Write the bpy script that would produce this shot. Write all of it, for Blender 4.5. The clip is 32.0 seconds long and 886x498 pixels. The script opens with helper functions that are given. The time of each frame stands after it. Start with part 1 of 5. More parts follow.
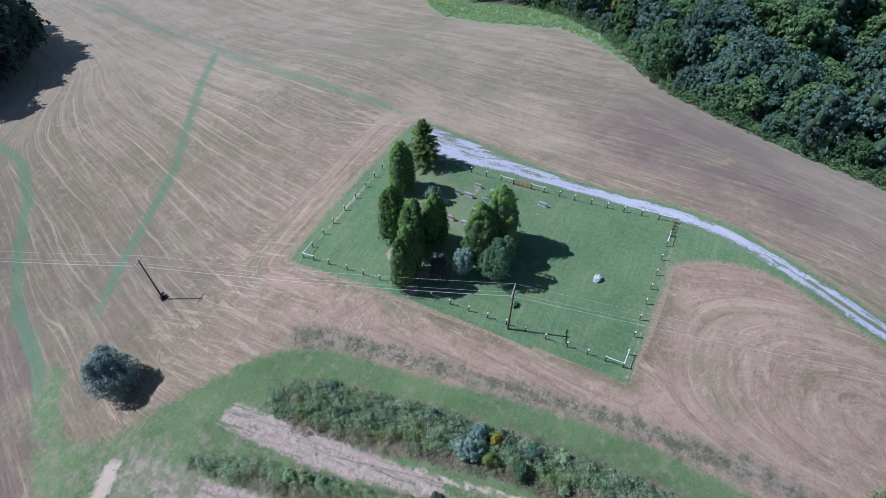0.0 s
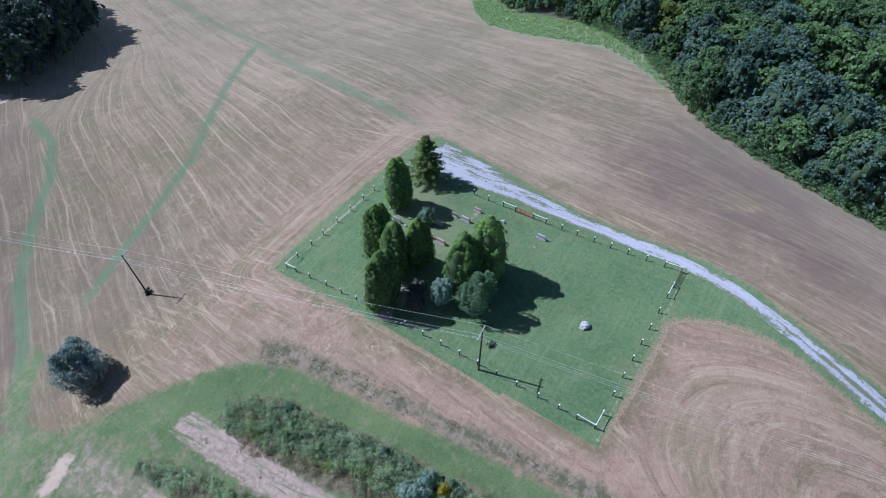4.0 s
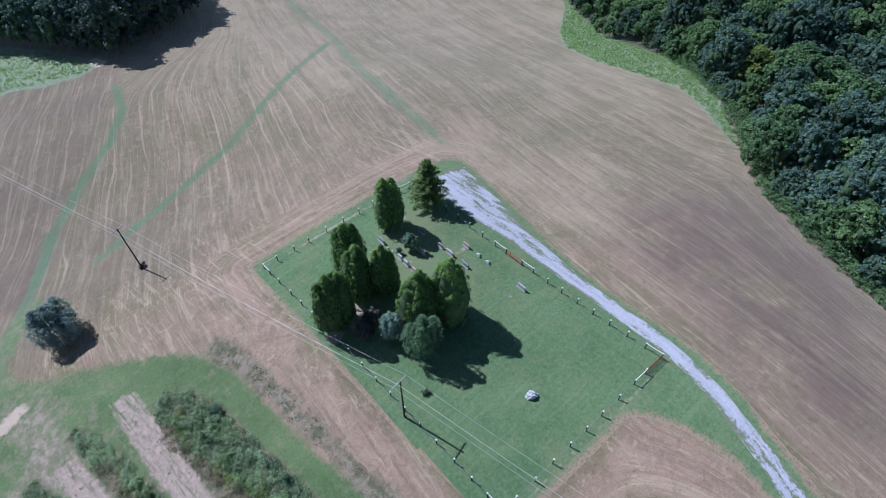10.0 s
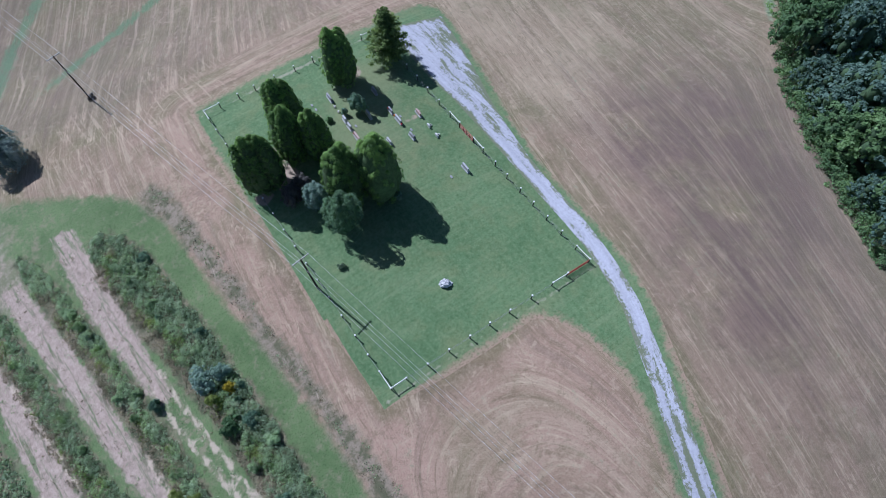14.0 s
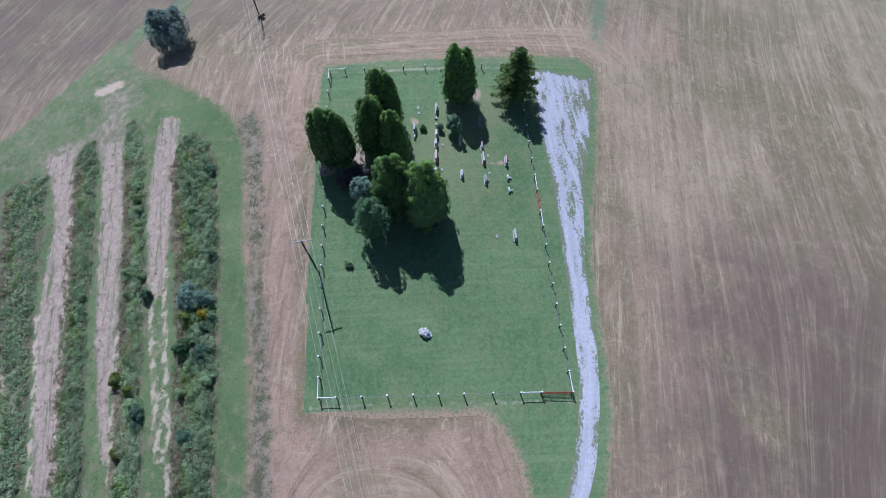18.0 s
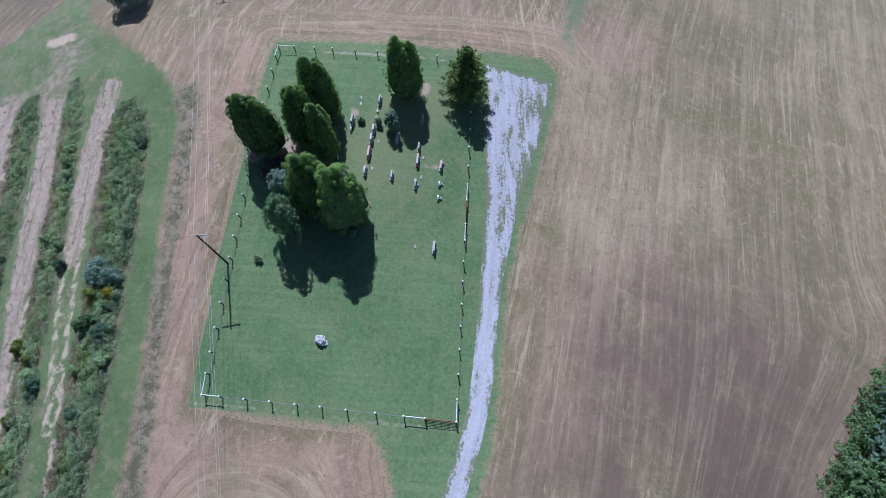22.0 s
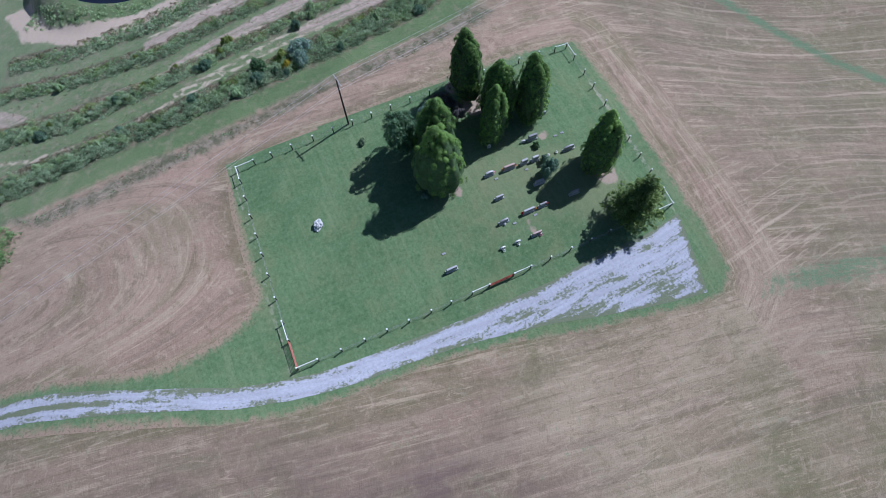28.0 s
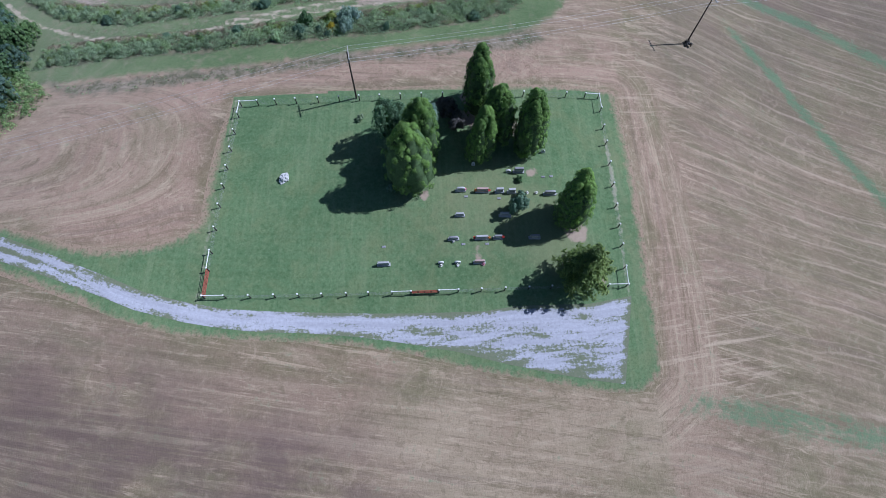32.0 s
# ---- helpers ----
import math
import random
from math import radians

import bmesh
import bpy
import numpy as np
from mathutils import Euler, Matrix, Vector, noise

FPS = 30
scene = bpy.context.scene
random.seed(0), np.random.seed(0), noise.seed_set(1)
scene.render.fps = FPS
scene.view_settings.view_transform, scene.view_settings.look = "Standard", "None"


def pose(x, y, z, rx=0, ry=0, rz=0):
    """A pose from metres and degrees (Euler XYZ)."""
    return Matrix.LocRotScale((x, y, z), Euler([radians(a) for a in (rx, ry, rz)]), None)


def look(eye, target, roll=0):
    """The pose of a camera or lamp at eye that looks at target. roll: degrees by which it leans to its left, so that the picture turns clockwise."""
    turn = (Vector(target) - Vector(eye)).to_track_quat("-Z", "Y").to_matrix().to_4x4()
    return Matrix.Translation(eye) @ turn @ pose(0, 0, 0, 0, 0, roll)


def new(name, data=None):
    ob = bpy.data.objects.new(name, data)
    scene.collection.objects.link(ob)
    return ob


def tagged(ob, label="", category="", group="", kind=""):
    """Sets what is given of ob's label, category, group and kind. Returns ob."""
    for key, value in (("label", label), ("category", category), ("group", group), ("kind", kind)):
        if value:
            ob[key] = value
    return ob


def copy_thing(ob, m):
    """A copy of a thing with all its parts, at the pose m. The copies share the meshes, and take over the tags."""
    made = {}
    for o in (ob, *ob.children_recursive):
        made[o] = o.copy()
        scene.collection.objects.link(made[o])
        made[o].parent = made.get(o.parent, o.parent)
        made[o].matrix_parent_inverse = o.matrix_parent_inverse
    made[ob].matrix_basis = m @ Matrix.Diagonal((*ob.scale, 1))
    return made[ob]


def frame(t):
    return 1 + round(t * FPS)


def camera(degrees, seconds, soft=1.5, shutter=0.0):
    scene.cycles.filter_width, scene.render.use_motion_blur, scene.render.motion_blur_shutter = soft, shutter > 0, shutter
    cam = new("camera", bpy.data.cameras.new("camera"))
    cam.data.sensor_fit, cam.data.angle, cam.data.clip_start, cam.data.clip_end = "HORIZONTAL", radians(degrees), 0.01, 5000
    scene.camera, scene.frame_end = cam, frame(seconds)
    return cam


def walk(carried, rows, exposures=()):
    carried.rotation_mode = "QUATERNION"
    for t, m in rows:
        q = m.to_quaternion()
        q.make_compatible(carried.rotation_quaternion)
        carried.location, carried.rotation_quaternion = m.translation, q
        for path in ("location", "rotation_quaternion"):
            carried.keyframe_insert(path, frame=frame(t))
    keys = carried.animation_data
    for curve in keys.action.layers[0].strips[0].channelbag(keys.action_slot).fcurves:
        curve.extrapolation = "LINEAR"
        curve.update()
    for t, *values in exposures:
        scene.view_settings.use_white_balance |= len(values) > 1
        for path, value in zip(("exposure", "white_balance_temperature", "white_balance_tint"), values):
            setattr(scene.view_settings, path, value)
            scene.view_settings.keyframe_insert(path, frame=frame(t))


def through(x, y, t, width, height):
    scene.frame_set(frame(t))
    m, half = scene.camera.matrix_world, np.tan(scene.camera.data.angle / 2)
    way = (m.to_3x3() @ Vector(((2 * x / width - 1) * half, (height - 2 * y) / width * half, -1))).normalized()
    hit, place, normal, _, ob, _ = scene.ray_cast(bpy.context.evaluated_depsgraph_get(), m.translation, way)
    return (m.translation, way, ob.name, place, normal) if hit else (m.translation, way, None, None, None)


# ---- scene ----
cam = camera(78.8, 32.0, soft=0.9)
METRES, EYE, TILT, LEAN, TURN = 122.5, 67.75, 0.795, -5.01, -58.0
ROWS = [
    (0.0, 0.0, 0.0, 0.0, -5.55, -49.89, 4.7),
    (0.5, 0.0104, 0.0034, -0.0017, -4.06, -49.77, 4.75),
    (1.0, 0.0214, 0.0077, -0.0036, -2.31, -49.63, 4.8),
    (1.5, 0.0326, 0.0129, -0.0054, -0.27, -49.45, 4.92),
    (2.0, 0.0438, 0.0192, -0.0071, 1.1, -49.33, 4.97),
    (2.5, 0.0542, 0.0263, -0.0086, 1.72, -49.28, 4.94),
    (3.0, 0.0643, 0.0333, -0.0099, 1.94, -49.25, 4.9),
    (3.5, 0.0741, 0.04, -0.0107, 2.09, -49.23, 4.84),
    (5.5, 0.1137, 0.0619, -0.0127, 2.46, -49.2, 4.62),
    (6.0, 0.1251, 0.0663, -0.0132, 2.5, -49.17, 4.61),
    (6.5, 0.1366, 0.0713, -0.014, 2.9, -49.1, 4.62),
    (7.0, 0.1485, 0.0769, -0.0151, 3.44, -49.03, 4.61),
    (7.5, 0.1609, 0.0831, -0.016, 5.16, -48.88, 4.67),
    (8.0, 0.1744, 0.0894, -0.0174, 8.94, -48.52, 4.87),
    (8.5, 0.188, 0.097, -0.0192, 12.7, -48.16, 5.03),
    (9.0, 0.2007, 0.1051, -0.0202, 14.47, -47.98, 5.09),
    (9.5, 0.2134, 0.1138, -0.0216, 15.68, -47.82, 5.12),
    (10.0, 0.2262, 0.123, -0.0237, 16.56, -47.7, 5.12),
    (10.1, 0.2288, 0.125, -0.0242, 16.65, -49.6, 5.13),
    (10.2, 0.2314, 0.127, -0.0248, 16.74, -53.4, 5.14),
    (10.3, 0.234, 0.129, -0.0253, 16.82, -57.4, 5.15),
    (10.4, 0.2366, 0.131, -0.0259, 16.9, -61.3, 5.16),
    (10.5, 0.2391, 0.133, -0.0264, 16.99, -63.91, 5.17),
    (11.0, 0.251, 0.1482, -0.0274, 17.46, -64.83, 5.21),
    (11.5, 0.263, 0.1597, -0.0286, 17.9, -64.82, 5.15),
    (12.0, 0.2747, 0.1705, -0.0301, 18.26, -64.69, 5.08),
    (12.5, 0.2864, 0.1829, -0.0313, 18.55, -64.68, 5.03),
    (13.0, 0.2979, 0.195, -0.0326, 18.85, -64.63, 4.93),
    (13.5, 0.3095, 0.2074, -0.0336, 19.93, -64.57, 4.87),
    (14.0, 0.3216, 0.2204, -0.0353, 24.09, -64.23, 4.9),
    (14.5, 0.3329, 0.2329, -0.0375, 28.88, -63.73, 4.87),
    (15.0, 0.3442, 0.2462, -0.0398, 34.47, -63.15, 4.84),
    (15.5, 0.3546, 0.26, -0.042, 40.35, -62.54, 4.71),
    (17.5, 0.3786, 0.3242, -0.0451, 54.6, -61.39, 4.08),
    (18.0, 0.3821, 0.3399, -0.0458, 55.89, -61.22, 3.94),
    (18.5, 0.3847, 0.3561, -0.0462, 56.96, -61.08, 3.78),
    (19.0, 0.3869, 0.3723, -0.0469, 57.91, -60.93, 3.63),
    (19.5, 0.3886, 0.3882, -0.0475, 58.76, -60.79, 3.48),
    (20.0, 0.3903, 0.4043, -0.048, 59.61, -60.65, 3.38),
    (20.5, 0.3915, 0.4201, -0.0486, 60.41, -60.53, 3.28),
    (21.0, 0.3925, 0.4353, -0.0493, 61.15, -60.48, 3.14),
    (21.5, 0.3919, 0.4508, -0.0495, 61.89, -64.26, 3.0),
    (22.0, 0.3912, 0.4665, -0.05, 62.57, -64.89, 2.9),
    (22.5, 0.3915, 0.4817, -0.0503, 63.17, -64.81, 2.83),
    (23.0, 0.392, 0.4967, -0.0508, 65.02, -64.64, 2.7),
    (23.5, 0.3925, 0.5117, -0.0516, 66.56, -64.48, 2.58),
    (24.0, 0.394, 0.5267, -0.0526, 69.99, -64.19, 2.3),
    (24.5, 0.395, 0.5426, -0.0535, 75.35, -63.94, 1.85),
    (25.0, 0.396, 0.5581, -0.0549, 82.4, -63.59, 1.21),
    (25.5, 0.3954, 0.5743, -0.0558, 90.19, -63.38, 0.57),
    (27.5, 0.3737, 0.6407, -0.057, 116.41, -63.36, -1.38),
    (28.0, 0.3638, 0.6561, -0.0565, 123.55, -63.54, -1.95),
    (28.5, 0.3522, 0.6709, -0.0558, 130.54, -63.77, -2.54),
    (29.0, 0.3384, 0.6845, -0.0547, 136.39, -64.05, -3.02),
    (29.5, 0.3242, 0.6966, -0.0537, 138.71, -64.07, -3.27),
    (30.0, 0.3091, 0.7076, -0.0522, 140.27, -64.08, -3.5),
    (30.5, 0.2961, 0.7186, -0.051, 141.51, -64.09, -3.74),
    (31.0, 0.2848, 0.73, -0.0497, 142.82, -64.16, -3.96),
    (31.5, 0.2753, 0.7422, -0.0487, 144.29, -64.25, -4.2),
    (32.0, 0.2669, 0.7547, -0.0473, 145.67, -64.4, -4.44),
]
walk(cam, [(t, pose(-45.4, 6.0, EYE, TILT, LEAN, TURN) @ pose(METRES * x, METRES * y, METRES * z, 90 + pitch, roll, yaw)) for t, x, y, z, yaw, pitch, roll in ROWS],
     exposures=[(0.0, 0.22, 5100, 14), (16.0, 0.14, 5140, 14), (32.0, 0.05, 5160, 14)])

# ---- light ----
SUN_EL, SUN_AZ = 46.0, -16.0
world = bpy.data.worlds.new("sky")
scene.world = world
world.use_nodes = True
wn = world.node_tree
sky = wn.nodes.new("ShaderNodeTexSky")
sky.sky_type, sky.sun_disc = "NISHITA", False
sky.sun_elevation, sky.sun_rotation = radians(SUN_EL), radians(SUN_AZ)
sky.air_density, sky.dust_density = 1.0, 0.6
wn.links.new(sky.outputs[0], wn.nodes["Background"].inputs[0])
wn.nodes["Background"].inputs[1].default_value = 0.052
sun = new("sun", bpy.data.lights.new("sun", "SUN"))
sun.data.energy, sun.data.angle, sun.data.color = 4.45, radians(0.53), (1.0, 0.95, 0.9)
to_sun = Vector((math.sin(radians(SUN_AZ)) * math.cos(radians(SUN_EL)), math.cos(radians(SUN_AZ)) * math.cos(radians(SUN_EL)), math.sin(radians(SUN_EL))))
sun.matrix_world = look(to_sun * 200, (0, 0, 0))

# ---- terrain ----
BASE = (-1.31, 2.53, -2.63, -7.59, -3.73, -5.97)
SWELL = ((1.07, 1.1, -0.7, 3.66, -2.05), (0.97, 0.94, 1.8, -0.55, -3.75), (5.22, -2.02, -0.23, 1.9, 0.71), (-0.89, 2.86, -2.5, 0.16, 2.91), (-3.92, -2.69, 0.6, -0.21, -0.19))
STEP = (-25, 5, 35, 65, 95)
POND = (-71.5, -9.0, 17.0, 16.0, -13.0)


def gz(x, y):
    """Height of the ground: a broad hill with gentle swells."""
    x, y = np.asarray(x, float), np.asarray(y, float)
    u, v = 1.6 * np.tanh((x - 20) / 100), 1.6 * np.tanh((y - 25) / 100)
    z = BASE[0] + BASE[1] * u + BASE[2] * v + BASE[3] * u * u + BASE[4] * u * v + BASE[5] * v * v
    for i, a in enumerate(STEP):
        for j, b in enumerate(STEP):
            z = z + SWELL[i][j] * np.exp(-((x - a) ** 2 + (y - b) ** 2) / (2 * 22.0 ** 2))
    shore = np.hypot((x - POND[0]) / POND[2], (y - POND[1]) / POND[3])
    k = np.clip((1.45 - shore) / 0.4, 0, 1)
    return z + (POND[4] + 1.2 * np.clip(shore - 1, -0.8, 0.5) - z) * k * k * (3 - 2 * k)


def at(x, y, h=0.0):
    return Vector((x, y, float(gz(x, y)) + h))


def line_distance(x, y, pts, closed=False):
    """Distance to a polyline, and the length along it at the nearest place."""
    best, run, acc = np.full(x.shape, 1e9), np.zeros(x.shape), 0.0
    pairs = list(zip(pts, pts[1:])) + ([(pts[-1], pts[0])] if closed else [])
    for (ax, ay), (bx, by) in pairs:
        dx, dy = bx - ax, by - ay
        l2 = dx * dx + dy * dy
        k = np.clip(((x - ax) * dx + (y - ay) * dy) / l2, 0, 1)
        d = np.hypot(x - ax - k * dx, y - ay - k * dy)
        near = d < best
        best, run = np.where(near, d, best), np.where(near, acc + k * math.sqrt(l2), run)
        acc += math.sqrt(l2)
    return best, run


def inside_distance(x, y, poly):
    """Distance to a polygon's edge, negative inside."""
    d, _ = line_distance(x, y, poly, True)
    odd = np.zeros(x.shape, bool)
    for (ax, ay), (bx, by) in zip(poly, poly[1:] + poly[:1]):
        if ay != by:
            odd ^= ((ay > y) != (by > y)) & (x < (bx - ax) * (y - ay) / (by - ay) + ax)
    return np.where(odd, -d, d)


# Plan of the place: edges of lawn, road, tracks and rows
LAWN = [(-2.2, -1.5), (6, -2.6), (13, -2.9), (19.5, -2.9), (21.5, -5), (23, -9), (23.5, -14), (22.3, -19), (20.6, -24), (18.6, -30), (17.5, -36), (16.5, -45), (16, -62), (21.4, -62), (21.9, -45), (23.4, -35), (25.8, -28), (28.8, -20), (32.6, -10.5), (34.5, -4), (35.3, 5), (35.8, 15), (37.1, 24), (39.5, 33), (41.4, 43), (42.6, 49), (42.6, 53.5), (40.5, 56.2), (30, 56.8), (10, 57.6), (-4, 57.3), (-4.4, 50), (-4, 35), (-3.3, 17), (-2.3, 3)]
ROAD_L = [(30.3, 53.8), (31.3, 48), (31.4, 38.2), (32.0, 34), (32.1, 25), (32.0, 18.2), (31.8, 11.6), (31.6, 5.6), (31.3, 1.4), (30.5, -3), (29.2, -8), (27.2, -12.5), (25.2, -17.5), (23, -22.5), (21.2, -27), (20, -31.5), (19, -36), (18, -45), (17.5, -60)]
ROAD_R = [(41.6, 51.4), (41.2, 48.6), (40, 42), (38.6, 36), (37, 30), (35.9, 24), (35, 18), (34.4, 11), (34.3, 6), (33.7, 1), (33, -3), (31.5, -8.7), (29.3, -14), (27, -20), (25, -25.5), (23.2, -30.5), (22, -36), (20.8, -45), (20.3, -60)]
ROAD = ROAD_L + ROAD_R[::-1]
LANE = [(-42.6, 70.1), (-39.5, 62.5), (-34.6, 59.2), (-29.7, 56), (-22, 50.4), (-18, 46.3), (-14.8, 39), (-13.2, 27.5), (-11.6, 17.3), (-9.5, 3), (-8.6, -8), (-8.2, -20), (-8.2, -29), (-10, -37.5), (-14, -60), (-110, -62), (-110, 22), (-80, 38), (-62.6, 51.3), (-57.5, 56.5), (-52, 64.1), (-48, 70), (-45.4, 73)]
LANE_MOUTH = [(-42.6, 69.5), (-38.5, 75.2), (-34, 79.5), (-34.5, 83.5), (-39, 81), (-44.6, 75)]
VERGE = [(-14.2, 47.6), (-12.6, 44), (-11.2, 36), (-9.8, 25), (-9.1, 17.2), (-6.9, 4), (-5.1, -9.5), (-4.6, -20), (-5, -29), (-7.5, -32), (-9.5, -34), (-8.2, -29), (-8.2, -20), (-8.6, -8), (-9.5, 3), (-11.6, 17.3), (-13.2, 27.5), (-14.8, 39), (-17, 45.5)]
EDGES = ([(-13, -38), (-13, -20), (-12.9, -7.6), (-14.6, 9.6), (-16.6, 24), (-19.2, 38)], [(-20, -38), (-19.5, -22), (-19.1, -7.5), (-21.3, 10), (-24.3, 24), (-27.6, 38)],
         [(-27.5, -39), (-22.4, -24), (-22.6, -7.5), (-26, 10.3), (-28.6, 24), (-31.8, 38.7)], [(-34, -39.5), (-28.4, -22), (-27.9, -7.4), (-30.3, 10.6), (-33.0, 24), (-36, 39.3)],
         [(-40, -38), (-33.5, -22), (-31, -7.4), (-35.1, 11), (-37.6, 24), (-40.5, 40)], [(-45, -37), (-39.5, -22), (-37.2, -7.3), (-40.3, 11.3), (-43, 24), (-46, 40.8)],
         [(-47.5, -36), (-42.4, -22), (-40.1, -7.3), (-44.5, 11.6), (-47.3, 24), (-50.4, 41)], [(-54, -36), (-49, -22), (-48, -7), (-52, 12), (-55, 24), (-59, 38)],
         [(-51, -38), (-51, -22), (-51, -7), (-56, 12), (-59, 24), (-63, 36)], [(-70, -38), (-62, -16), (-62, -7), (-66, 12), (-69, 24), (-72, 34)])
ROWS_OF_WEEDS = [EDGES[0] + [(-21.2, 42), (-24, 44.6), (-26.4, 44)] + EDGES[1][::-1], [(-37, -50.6)] + EDGES[2] + [(-33.6, 45), (-36.3, 50), (-37.6, 48.5)] + EDGES[3][::-1] + [(-39.4, -47.2), (-46.4, -56.4)],
                 EDGES[4] + [(-43, 46.5), (-45.6, 46.5)] + EDGES[5][::-1], EDGES[6] + [(-53, 41), (-57, 40)] + EDGES[7][::-1], EDGES[8][3:] + EDGES[9][3:][::-1]]
TRACKS = [EDGES[1] + [(-28, 45), (-28.6, 48.6), (-32, 47.6), (-33, 44)] + EDGES[2][::-1], EDGES[3] + [(-37.5, 46), (-40.5, 47)] + EDGES[4][::-1],
          EDGES[5] + [(-47.5, 46), (-50, 44.5)] + EDGES[6][::-1], EDGES[7][3:] + EDGES[8][3:][::-1]]
BALD = [[(-31.1, 48.6), (-27.5, 48), (-27.2, 43.5), (-26.1, 37.9), (-25.8, 30), (-24.9, 22.9), (-23.9, 16), (-26.3, 16), (-28, 23.3), (-29.1, 28.1), (-30.2, 35.3), (-30.4, 41.7)],
        [(-40.6, 45.7), (-37.7, 45.2), (-36.3, 39.4), (-33.7, 28.7), (-32, 19.2), (-30.3, 10.6), (-29.6, 2.9), (-27.8, -6), (-28.6, -6), (-31.4, 3), (-33.5, 10.9), (-35.5, 19.5), (-37.6, 29.2), (-39.9, 39.9)],
        [(-52.2, 44.7), (-47.1, 45), (-44.4, 35.2), (-43.2, 29.8), (-41.1, 20.1), (-40, 11.3), (-37.8, 3.3), (-35.1, -9.3), (-38.5, -9.3), (-41.6, 3.5), (-44, 11.6), (-45.3, 20.5), (-46.1, 30.2), (-48.9, 37.9)],
        [(-44.8, -48.1), (-39.4, -44.1), (-34.9, -39.4), (-31.9, -34.8), (-31.5, -30.6), (-34.8, -33.5), (-39.8, -39.4), (-42.8, -42)]]
FAN = [(-51.6, 41.7), (-52, 45.9), (-46.8, 47.4), (-43.6, 48), (-41.7, 52.7), (-43.5, 57), (-38.8, 56), (-38.3, 50.7), (-36.8, 43.9), (-41.4, 43), (-46.5, 42)]
RUTS = [[(-26.4, 18), (-24.9, 10.2), (-22.8, 2.6), (-20.9, -6)], [(-24.5, 20.2), (-23.4, 13.3), (-21.8, 6.2), (-20.2, -1), (-18.9, -9.4), (-18, -16.2), (-18.6, -22), (-20.1, -30.3), (-25.7, -40.6), (-31, -48.1), (-37.2, -54.4)],
        [(-30.4, 12), (-29.1, 2.9), (-27.9, -4.1), (-27.2, -9.4), (-27.6, -18)], [(-43.7, 31.9), (-41.6, 22.9), (-38.9, 9.6), (-37.5, 1.8), (-35.6, -8)], [(-44.8, 15.1), (-41.9, 3.5), (-39.6, -8)]]
PATHS = [[(86, 230), (81, 205), (69.5, 146), (55, 105), (47.3, 77), (44.5, 60)], [(65.5, 141.5), (33, 117), (14.5, 104.5), (-3, 97), (-14.6, 91), (-25.4, 84)],
         [(2.4, 154), (-0.4, 140.3), (-6.7, 129.6), (-13.9, 122), (-20.3, 115), (-28.7, 103.2), (-33, 92), (-40.5, 76), (-45, 66)]]
WOOD = [(185, 190), (180, 140), (155, 107), (141, 89), (137, 75), (134, 62), (124.5, 45.5), (113.5, 33), (104, 24), (95, 16.5), (85, 8.5), (77, -1.5), (71.5, -11), (67, -21), (64, -30), (61, -42), (58, -62), (140, -75), (230, -40), (260, 100), (230, 200)]
WOOD_GRASS = [(175, 190), (172, 130), (165, 123), (137, 103), (124.3, 90.5), (117, 71), (115.5, 57), (114.5, 45), (109, 36), (101, 26.5), (96, 20), (106, 26), (116, 35), (126, 46), (136, 62), (139, 75), (143, 89), (157, 107), (182, 140), (185, 190)]
MEADOW = [(-120, 170), (-60, 172), (-20.5, 176.7), (-12.6, 171.3), (-3.9, 168.5), (1.3, 169.6), (2, 178), (-5.8, 195), (-13.4, 206), (-30, 228), (-120, 240)]


# ---- material helpers ----
def shader(name, rough=0.9, spec=0.2):
    m = bpy.data.materials.new(name)
    m.use_nodes = True
    b = m.node_tree.nodes["Principled BSDF"]
    b.inputs["Roughness"].default_value = rough
    b.inputs["Specular IOR Level"].default_value = spec
    return m, m.node_tree, b


